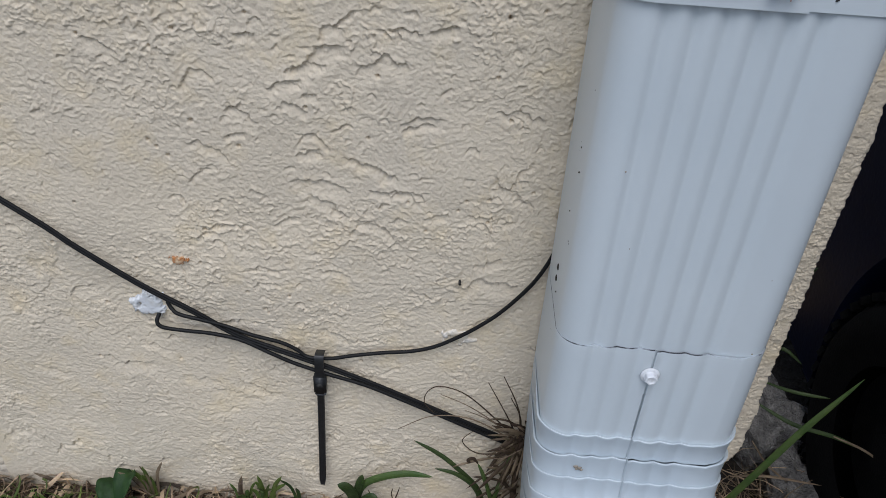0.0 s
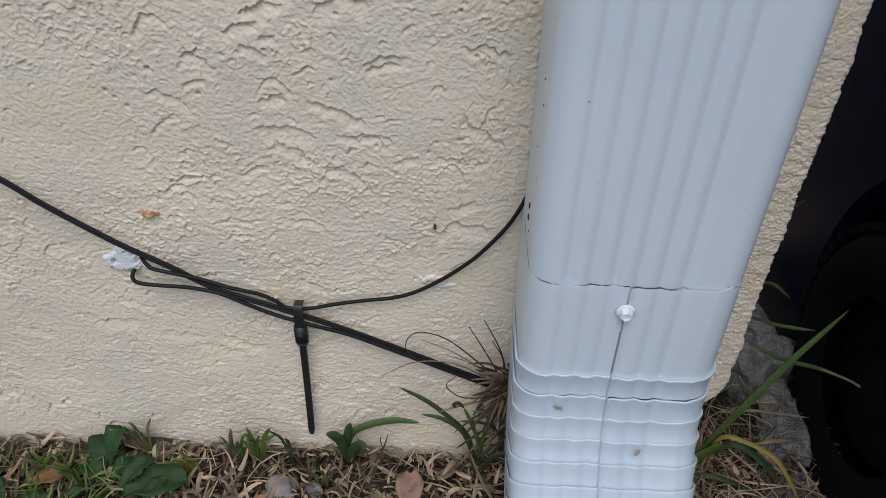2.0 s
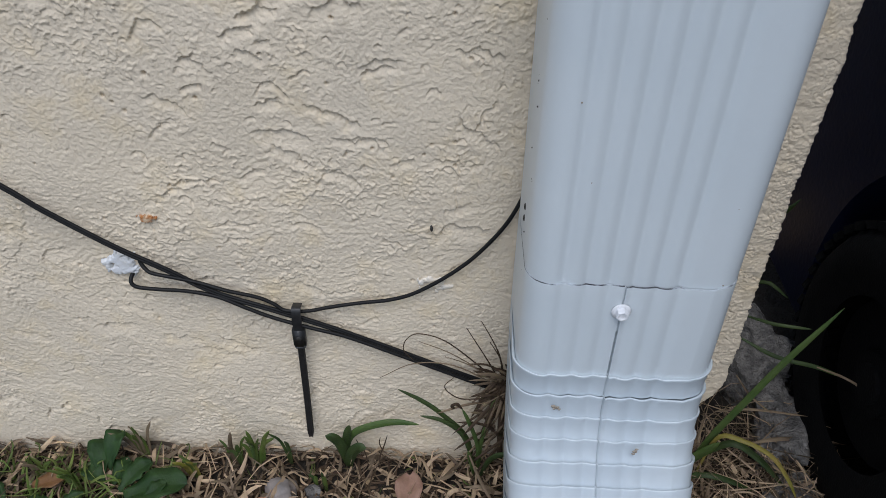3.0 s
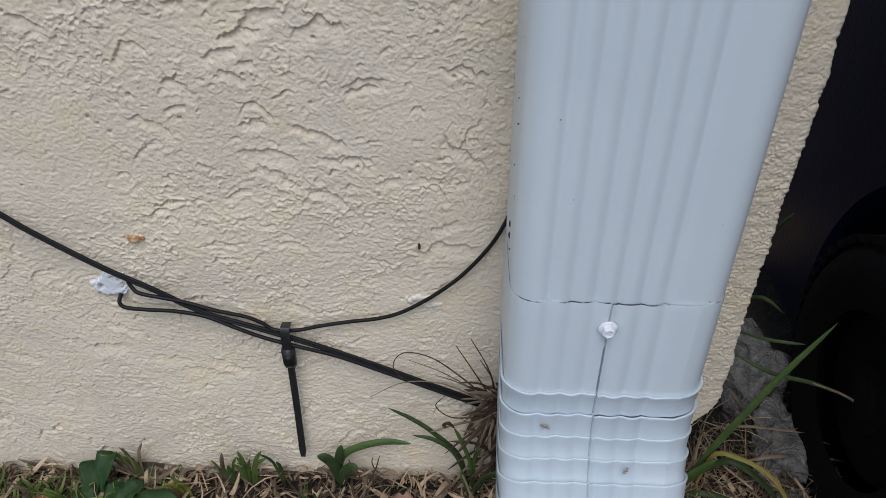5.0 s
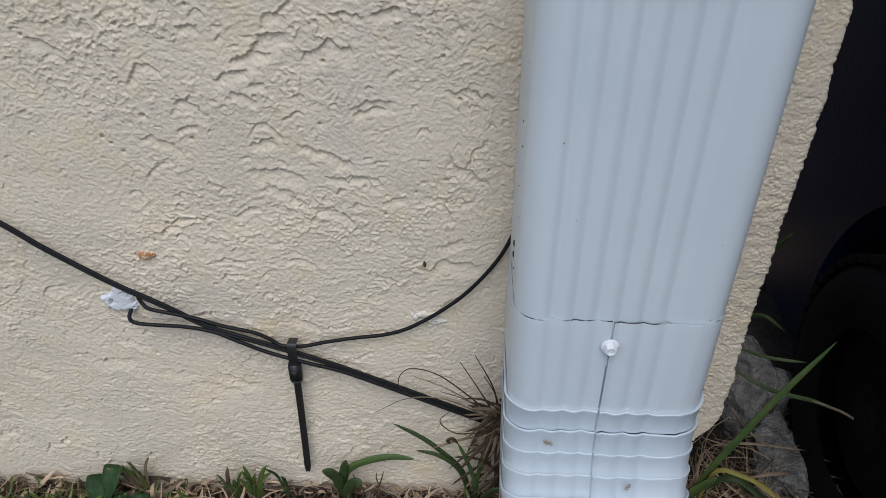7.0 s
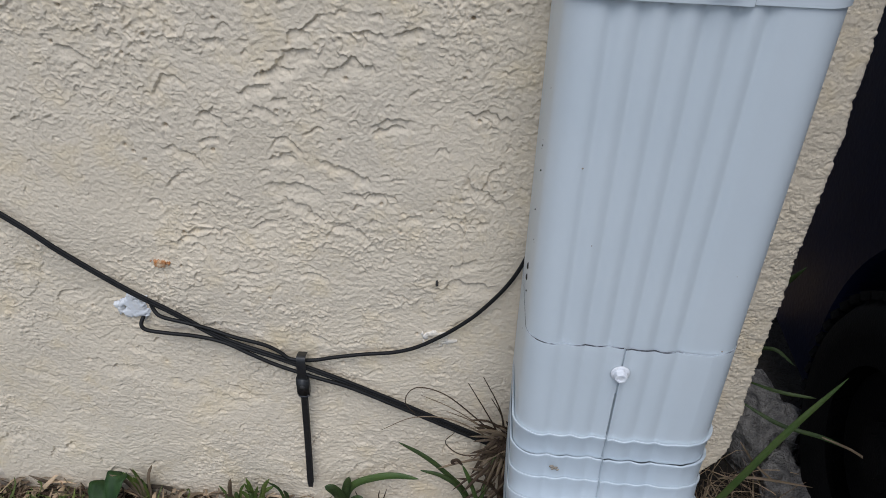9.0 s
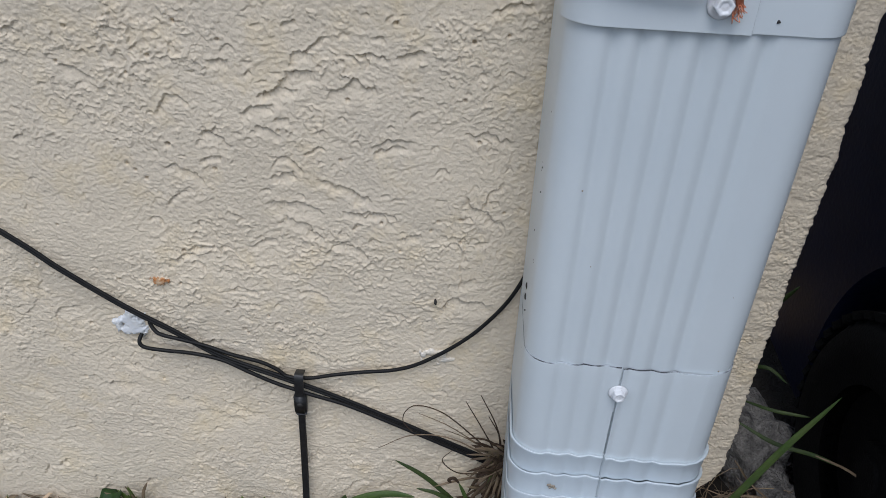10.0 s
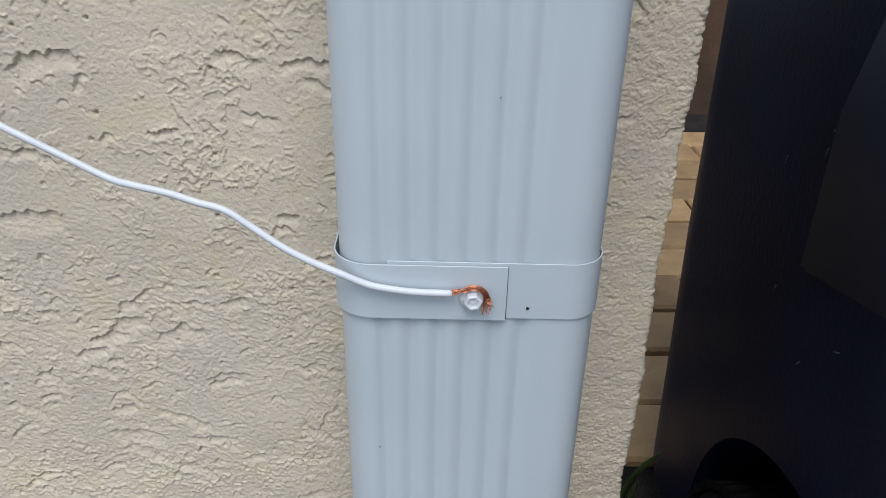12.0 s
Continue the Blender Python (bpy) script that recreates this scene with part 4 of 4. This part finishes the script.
blades("tall_grass", "green grass with one long broad blade leaning out at the wall corner", "grass", (
    (BLADE, 0.0045, [(0.180, 0.288, -0.005), (0.193, 0.288, 0.042), (0.205, 0.287, 0.078), (0.222, 0.287, 0.123), (0.243, 0.287, 0.169)], "blade", (-0.4, -1, 0.4)),
    (YELLOW, 0.0032, [(0.190, 0.286, -0.005), (0.195, 0.284, 0.045), (0.210, 0.278, 0.051), (0.229, 0.270, 0.045), (0.242, 0.262, 0.030), (0.250, 0.256, 0.016)], "yellow_blade", (0, -0.6, 1)),
    (STRAW, 0.0016, [(0.249, 0.2565, 0.018), (0.255, 0.253, 0.013), (0.261, 0.250, 0.012)], "dry_tip", (0, -0.6, 1)),
    (STRAW, 0.0014, [(0.249, 0.2565, 0.018), (0.252, 0.251, 0.010), (0.256, 0.247, 0.006)], "dry_tip", (0, -0.6, 1)),
    (BLADE, 0.0070, [(0.176, 0.286, -0.005), (0.182, 0.284, 0.020), (0.189, 0.282, 0.034), (0.196, 0.280, 0.046)], "blade", F),
    (BLADE_DARK, 0.0042, [(0.172, 0.280, 0.0), (0.190, 0.275, 0.015), (0.210, 0.272, 0.012), (0.228, 0.270, 0.004)], "blade", (0, -0.5, 1)),
    (BLADE_DARK, 0.0050, [(0.195, 0.300, 0.0), (0.213, 0.296, 0.024), (0.232, 0.288, 0.018), (0.252, 0.275, 0.002)], "blade", (0, -0.5, 1)),
    (BLADE_DARK, 0.0028, [(0.203, 0.318, 0.112), (0.226, 0.306, 0.106), (0.252, 0.300, 0.103), (0.272, 0.297, 0.096)], "blade", F),
    (STRAW, 0.0016, [(0.252, 0.2995, 0.1035), (0.272, 0.2965, 0.0965), (0.292, 0.292, 0.086), (0.315, 0.288, 0.076)], "dry_tip", F),
    (BLADE_DARK, 0.0022, [(0.202, 0.318, 0.132), (0.215, 0.308, 0.135), (0.226, 0.303, 0.137), (0.238, 0.300, 0.138)], "blade", F),
    (STRAW, 0.0030, [(0.225, 0.300, 0.018), (0.250, 0.301, 0.024), (0.275, 0.303, 0.021), (0.298, 0.305, 0.016)], "dry_blade", (0, -0.4, 1)),
    (STRAW, 0.0018, [(0.196, 0.300, 0.055), (0.220, 0.300, 0.058), (0.262, 0.300, 0.052)], "dry_blade", (0, -0.4, 1)),
    (STRAW, 0.0016, [(0.208, 0.312, 0.080), (0.222, 0.308, 0.062), (0.240, 0.304, 0.048)], "dry_blade", (0, -0.4, 1))))
blades("grass_tuft", "dark green grass tuft behind the wall corner", "grass", (
    (BLADE_DARK, 0.0060, [(0.225, 0.430, -0.01), (0.232, 0.420, 0.070), (0.240, 0.410, 0.130), (0.256, 0.400, 0.170)], "blade", F),
    (BLADE_DARK, 0.0055, [(0.228, 0.430, -0.01), (0.232, 0.415, 0.060), (0.238, 0.405, 0.110), (0.243, 0.400, 0.140)], "blade", F),
    (BLADE_DARK, 0.0030, [(0.230, 0.420, 0.0), (0.236, 0.405, 0.075), (0.250, 0.395, 0.095), (0.266, 0.385, 0.088)], "blade", F)))


def tuft(x, y, label, seed, n, height, mats):
    r = random.Random(seed)
    root = thing("grass_tuft", label, "grass", "grass tufts along the wall")
    for k in range(n):
        a, L = r.uniform(0, 2 * math.pi), height * r.uniform(0.55, 1.1)
        out = r.uniform(0.1, 0.6)
        dy = -abs(math.sin(a)) * out * L
        p = Vector((x + r.uniform(-0.004, 0.004), y, -0.012))
        line = [p, p + Vector((math.cos(a) * out * L * 0.35, dy * 0.3, 0.012 + L * 0.55)), p + Vector((math.cos(a) * out * L, dy, 0.012 + L))]
        part("blade", ribbon(line, r.uniform(0.0018, 0.0034), face=F, steps=4, thick=0.0002), r.choice(mats), root)


tuft(-0.136, 0.290, "small bright green grass tuft against the wall", 1, 9, 0.036, (GRASS, GRASS, BLADE))
tuft(-0.152, 0.290, "small green grass tuft with dry tips", 2, 9, 0.030, (GRASS, BLADE, STRAW))
tuft(-0.112, 0.291, "single short green shoots against the wall", 3, 2, 0.038, (BLADE_DARK,))
tuft(-0.222, 0.293, "straw-coloured grass tuft with green tips", 4, 10, 0.040, (STRAW, STRAW, GRASS))
tuft(-0.290, 0.270, "light green grass tuft in the straw", 5, 9, 0.026, (GRASS, GRASS, STRAW))
tuft(-0.262, 0.262, "light green grass tuft beside a broad-leaved weed", 6, 9, 0.028, (GRASS, GRASS, BLADE))
tuft(-0.178, 0.276, "yellowish grass tuft growing through straw", 7, 7, 0.024, (GRASS, YELLOW))
tuft(-0.085, 0.270, "small green shoots in dark straw", 8, 4, 0.016, (BLADE_DARK, GRASS))


def weed_leaf(root, base, way, length, width, lift, lobes, seed, mat=None):
    """A broad leaf with a midrib and a wavy, lobed edge."""
    bm = bmesh.new()
    d = Vector((way[0], way[1], 0)).normalized()
    side = Vector((-d.y, d.x, 0))
    length, width = length * 0.86, width * 0.86
    n = 26
    top, low = [], []
    for k in range(n + 1):
        t = k / n
        c = Vector(base) + d * length * t + Vector((0, 0, lift * math.sin(2.2 * t) * length))
        w = width / 2 * (math.sin(math.pi * min(1, t * 0.92 + 0.06)) ** 0.7) * (0.45 + 0.75 * t) * (1 + lobes * 0.35 * math.sin(t * 26 + seed)) + 0.0004
        row = []
        for s in (-1, -0.55, -0.06, 0.06, 0.55, 1):
            wave = 0.05 * width * math.sin(t * 14 + s * 2 + seed) * abs(s) + 0.16 * width * abs(s) ** 1.4 - 0.02 * width * (abs(s) < 0.1)
            row.append(c + side * w * s + Vector((0, 0, wave)))
        top.append([bm.verts.new(p) for p in row])
        low.append([bm.verts.new(p - Vector((0, 0, 0.0004))) for p in row])
    for A, flip in ((top, False), (low, True)):
        for a, b in zip(A, A[1:]):
            for s in range(5):
                f = (a[s], a[s + 1], b[s + 1], b[s])
                bm.faces.new(f[::-1] if flip else f)
    for k in range(n):
        for s in (0, 5):
            bm.faces.new((top[k][s], top[k + 1][s], low[k + 1][s], low[k][s]))
    return part("leaf", bm, mat or WEED, root)


w1 = thing("broadleaf_weed", "dark green broad-leaved weed standing against the wall base", "weed", "broad-leaved weeds")
weed_leaf(w1, (-0.246, 0.270, 0.000), (-0.15, 1), 0.028, 0.026, 0.62, 0.06, 1)
weed_leaf(w1, (-0.240, 0.273, 0.004), (0.25, 1), 0.026, 0.020, 0.95, 0.08, 2)
weed_leaf(w1, (-0.243, 0.264, -0.002), (-0.8, 0.6), 0.022, 0.019, 0.45, 0.10, 3)
weed_leaf(w1, (-0.236, 0.264, -0.002), (0.4, 0.8), 0.022, 0.018, 0.5, 0.08, 4)
weed_leaf(w1, (-0.241, 0.258, -0.004), (0.1, -1), 0.022, 0.015, 0.25, 0.2, 5)
w2 = thing("broadleaf_weed", "low green broad-leaved weed with lobed leaves spread over straw", "weed", "broad-leaved weeds")
weed_leaf(w2, (-0.222, 0.250, 0.004), (1, 0.20), 0.052, 0.034, 0.20, 0.05, 6)
weed_leaf(w2, (-0.226, 0.254, 0.006), (0.75, 0.9), 0.032, 0.020, 0.3, 0.35, 7)
weed_leaf(w2, (-0.222, 0.246, 0.004), (0.5, -0.8), 0.034, 0.022, 0.25, 0.45, 8)
weed_leaf(w2, (-0.230, 0.246, 0.004), (-0.5, -0.8), 0.030, 0.020, 0.3, 0.45, 9)
weed_leaf(w2, (-0.206, 0.243, 0.006), (0.4, 0.5), 0.024, 0.014, 0.35, 0.35, 10)
w3 = thing("broadleaf_weed", "small green weed rosette in the straw", "weed", "broad-leaved weeds")
weed_leaf(w3, (-0.300, 0.240, 0.0), (1, 0.1), 0.034, 0.018, 0.2, 0.3, 11)
weed_leaf(w3, (-0.304, 0.242, 0.0), (-0.6, 0.5), 0.030, 0.018, 0.25, 0.3, 12)
weed_leaf(w3, (-0.300, 0.238, 0.0), (0.5, -0.8), 0.030, 0.018, 0.25, 0.3, 13)
weed_leaf(w3, (-0.270, 0.240, 0.0), (0.7, 0.5), 0.026, 0.012, 0.25, 0.4, 14)

leaf1 = thing("fallen_leaf", "pinkish-brown fallen leaf lying on the straw", "leaf")
weed_leaf(leaf1, (-0.020, 0.243, 0.004), (-0.02, 1), 0.036, 0.026, 0.12, 0.0, 15, DEAD_LEAF)
leaf2 = thing("fallen_leaf", "curled orange-brown fallen leaf in the straw", "leaf")
weed_leaf(leaf2, (-0.292, 0.256, 0.004), (1, 0.25), 0.030, 0.018, 0.2, 0.05, 16, BROWN_LEAF)


# ---- stones ----
def stone(name, at, size, seed, mat, label, category, turn=0.0, rough=0.25, sub=4, group=""):
    ob = part(name, rock(size, seed, rough, sub), mat)
    ob.matrix_world = pose(*at, 0, 0, turn)
    return tagged(ob, label, category, group)


stone("pebble", (-0.114, 0.262, -0.001), (0.014, 0.011, 0.009), 1, PEBBLE, "pale grey-brown pebble half buried in straw", "stone", 10, 0.35, 3, "pebbles")
stone("pebble", (-0.125, 0.251, -0.001), (0.008, 0.007, 0.007), 2, PEBBLE_RED, "small reddish-brown pebble lying in the straw", "stone", 30, 0.3, 3, "pebbles")
stone("pebble", (-0.104, 0.248, -0.002), (0.009, 0.007, 0.006), 3, PEBBLE, "small grey pebble in straw", "stone", 60, 0.3, 3, "pebbles")
stone("pebble", (-0.090, 0.264, -0.003), (0.007, 0.006, 0.007), 4, CONCRETE, "small dark grey stone in straw", "stone", 20, 0.4, 3, "pebbles")
stone("concrete_chunk", (0.252, 0.390, 0.008), (0.034, 0.040, 0.044), 5, CONCRETE, "rough grey concrete chunk beside the wall corner", "stone", 25, 0.35, 5, "concrete chunks")
stone("concrete_chunk", (0.262, 0.330, -0.004), (0.023, 0.044, 0.034), 7, CONCRETE, "broken grey concrete chunk lying by the bin", "stone", -12, 0.4, 5, "concrete chunks")
stone("concrete_chunk", (0.262, 0.272, -0.010), (0.028, 0.022, 0.018), 9, CONCRETE, "small dirty concrete chunk in the grass", "stone", 40, 0.4, 4, "concrete chunks")


# ---- wheeled bin ----
def rounded_rows(rows, segments=8):
    """Horizontal rounded outlines: (x0, x1, y0, y1, radius, z)."""
    out = []
    for x0, x1, y0, y1, r, z in rows:
        loop = []
        for cx, cy, a0 in ((x1 - r, y1 - r, 0), (x0 + r, y1 - r, 90), (x0 + r, y0 + r, 180), (x1 - r, y0 + r, 270)):
            loop += [(cx + r * math.cos(radians(a0 + 90 * k / segments)), cy + r * math.sin(radians(a0 + 90 * k / segments)), z) for k in range(segments + 1)]
        out.append(loop)
    return np.array(out)


def build_bin():
    """The bin's own axes: x away from its near side, y to its back, z up."""
    wheelie = thing("wheelie_bin", "dark navy plastic wheeled bin standing behind the wall corner", "bin")
    wheelie.matrix_world = pose(0.285, 0.285, -0.008, 0, 0, -2)

    def add(name, bm, mat, parent=wheelie, label="", smooth=True):
        return part(name, bm, mat, parent, label, smooth)
    rows = [(0.012, 0.46, -0.27, 0.318, 0.105, 0.045), (0.004, 0.47, -0.28, 0.329, 0.115, 0.055), (-0.003, 0.48, -0.29, 0.334, 0.118, 0.30), (-0.007, 0.50, -0.30, 0.338, 0.120, 0.62)]
    me = grid_mesh("body", rounded_rows(rows, 20), True)
    bm = bmesh.new()
    bm.from_mesh(me)
    for z in (0.045, 0.62):
        loop = [e for e in bm.edges if e.is_boundary and abs(e.verts[0].co.z - z) < 1e-5]
        bmesh.ops.contextual_create(bm, geom=loop)
    bmesh.ops.recalc_face_normals(bm, faces=bm.faces)
    body_me = bpy.data.meshes.new("body")
    bm.to_mesh(body_me)
    bm.free()
    # the wheel arch is cut out of the body
    cutter_bm = bmesh.new()
    bmesh.ops.create_cone(cutter_bm, cap_ends=True, segments=96, radius1=0.165, radius2=0.165, depth=0.18,
                          matrix=Matrix.Translation((0.0, -0.035, 0.105)) @ Matrix.Rotation(math.pi / 2, 4, "Y"))
    cut_me = bpy.data.meshes.new("arch")
    cutter_bm.to_mesh(cut_me)
    cutter_bm.free()
    cutter, raw = new("arch", cut_me), new("raw", body_me)
    mod = raw.modifiers.new("arch", "BOOLEAN")
    mod.operation, mod.object, mod.solver = "DIFFERENCE", cutter, "EXACT"
    bpy.context.view_layer.update()
    cut = bpy.data.meshes.new_from_object(raw.evaluated_get(bpy.context.evaluated_depsgraph_get()))
    bpy.data.objects.remove(raw)
    bpy.data.objects.remove(cutter)
    cut.materials.clear()
    body = add("body", cut, BIN, label="navy plastic body")
    body.data.set_sharp_from_angle(angle=radians(30))
    # raised panel on the near side, its colour lightened to stand for sky sheen
    bm = bmesh.new()
    v = [bm.verts.new(p) for p in ((-0.002, 0.038, 0.380), (-0.003, -0.22, 0.445), (-0.006, -0.24, 0.60), (-0.006, -0.01, 0.60), (-0.004, 0.036, 0.47))]
    f = bm.faces.new(v)
    ext = bmesh.ops.extrude_face_region(bm, geom=[f])["geom"]
    bmesh.ops.translate(bm, verts=[q for q in ext if isinstance(q, bmesh.types.BMVert)], vec=(-0.007, 0, 0))
    bmesh.ops.bevel(bm, geom=list(bm.edges), offset=0.003, segments=2, affect="EDGES")
    add("side_panel", bm, BIN_PANEL, label="scuffed raised panel with sky sheen put into its colour")
    for y0, z0, y1, z1, r in ((0.047, 0.446, 0.049, 0.428, 0.0007), (0.045, 0.455, 0.044, 0.458, 0.0009), (0.040, 0.490, 0.037, 0.492, 0.0006), (0.020, 0.330, 0.012, 0.341, 0.0004),
                              (0.066, 0.350, 0.060, 0.362, 0.0004), (-0.010, 0.360, -0.022, 0.367, 0.0005), (0.090, 0.420, 0.086, 0.436, 0.0004)):
        add("scuff", tube([(-0.0046, y0, z0), (-0.0050, y0 + 0.4 * (y1 - y0), z0 + 0.4 * (z1 - z0))], r, 5, 3), SCUFF, label="pale scratch")
    lid = grid_mesh("lid", rounded_rows([(-0.018, 0.515, -0.312, 0.350, 0.12, 0.62), (-0.020, 0.52, -0.315, 0.352, 0.12, 0.64), (0.10, 0.40, -0.20, 0.14, 0.05, 0.665), (0.2, 0.3, -0.08, 0.03, 0.03, 0.668)]), True)
    add("lid", lid, BIN)
    bm = bmesh.new()
    box(bm, (0.035, -0.24, 0.0), (0.44, 0.20, 0.05), 0.006)
    add("base", bm, BIN)
    # wheel: tyre with tread blocks, and a hub
    place = Matrix.Translation((0.014, 0.004, 0.108)) @ Matrix.Rotation(-math.pi / 2, 4, "Y") @ Matrix.Diagonal((0.97, 0.97, 1, 1))
    prof = ((0.060, 0.022), (0.080, 0.027), (0.098, 0.025), (0.106, 0.016), (0.108, 0.0), (0.106, -0.016), (0.098, -0.025), (0.080, -0.027), (0.060, -0.022))
    n = 64
    P = np.array([[tuple(place @ Vector((r * math.cos(2 * math.pi * k / n), r * math.sin(2 * math.pi * k / n), h))) for k in range(n)] for r, h in prof])
    tyre = add("wheel", grid_mesh("wheel", P, True), RUBBER, label="black rubber tyre with a blocky tread")
    bm = bmesh.new()
    for k in range(44):
        a = 2 * math.pi * k / 44
        for h in (-0.013, 0.013):
            m = place @ Matrix.Rotation(a + (0.07 if h > 0 else 0), 4, "Z") @ Matrix.Translation((0.1080, 0, h)) @ Matrix.Rotation(0.35 if h > 0 else -0.35, 4, "X") @ Matrix.Diagonal((0.006, 0.0080, 0.020, 1))
            bmesh.ops.create_cube(bm, size=1, matrix=m)
    part("tread", bm, RUBBER, tyre, smooth=False)
    bm = bmesh.new()
    for r, d, z in ((0.061, 0.020, 0.000), (0.024, 0.016, 0.008), (0.015, 0.010, 0.014)):
        bmesh.ops.create_cone(bm, cap_ends=True, segments=32, radius1=r, radius2=r * 0.94, depth=d, matrix=place @ Matrix.Translation((0, 0, z)))
    part("hub", bm, RUBBER, tyre, smooth=False)


build_bin()


# ---- paving behind the corner ----
def build_paving():
    root = thing("pavement", "tan clay pavers on the ground behind the wall corner", "pavement", kind="structure")
    bm = bmesh.new()
    bmesh.ops.create_cube(bm, size=1, matrix=Matrix.Diagonal((0.196, 0.094, 0.04, 1)))
    bmesh.ops.bevel(bm, geom=list(bm.edges), offset=0.004, segments=1, affect="EDGES")
    me = bpy.data.meshes.new("paver")
    bm.to_mesh(me)
    bm.free()
    me.materials.append(PAVER)
    r = random.Random(12)
    for j in range(11):
        for i in range(4):
            ob = new("paver", me)
            ob.parent = root
            ob.matrix_world = pose(0.26 + 0.2 * i + (0.1 if j % 2 else 0), 0.62 + 0.1 * j, -0.022 + r.uniform(-0.003, 0.006), r.uniform(-1, 1), r.uniform(-1, 1), r.uniform(-1.5, 1.5))


build_paving()


# ---- fence beyond the paving ----
def build_fence():
    root = thing("fence", "dark brown weathered board fence beyond the paving", "fence")
    bm = bmesh.new()
    bmesh.ops.create_cube(bm, size=1, matrix=Matrix.Translation((0, 0, 0.75)) @ Matrix.Diagonal((0.135, 0.02, 1.5, 1)))
    bmesh.ops.bevel(bm, geom=list(bm.edges), offset=0.004, segments=1, affect="EDGES")
    me = bpy.data.meshes.new("board")
    bm.to_mesh(me)
    bm.free()
    me.materials.append(FENCE)
    r = random.Random(21)
    for k in range(12):
        ob = new("board", me)
        ob.parent = root
        ob.matrix_world = pose(0.35 + 0.145 * k, 1.85 + r.uniform(-0.004, 0.004), -0.03, 0, r.uniform(-0.4, 0.4), r.uniform(-1, 1))
    bm = bmesh.new()
    for z in (0.35, 1.2):
        box(bm, (0.28, 1.862, z), (2.02, 1.90, z + 0.09), 0.003)
    part("rail", bm, FENCE, root, smooth=False)


build_fence()
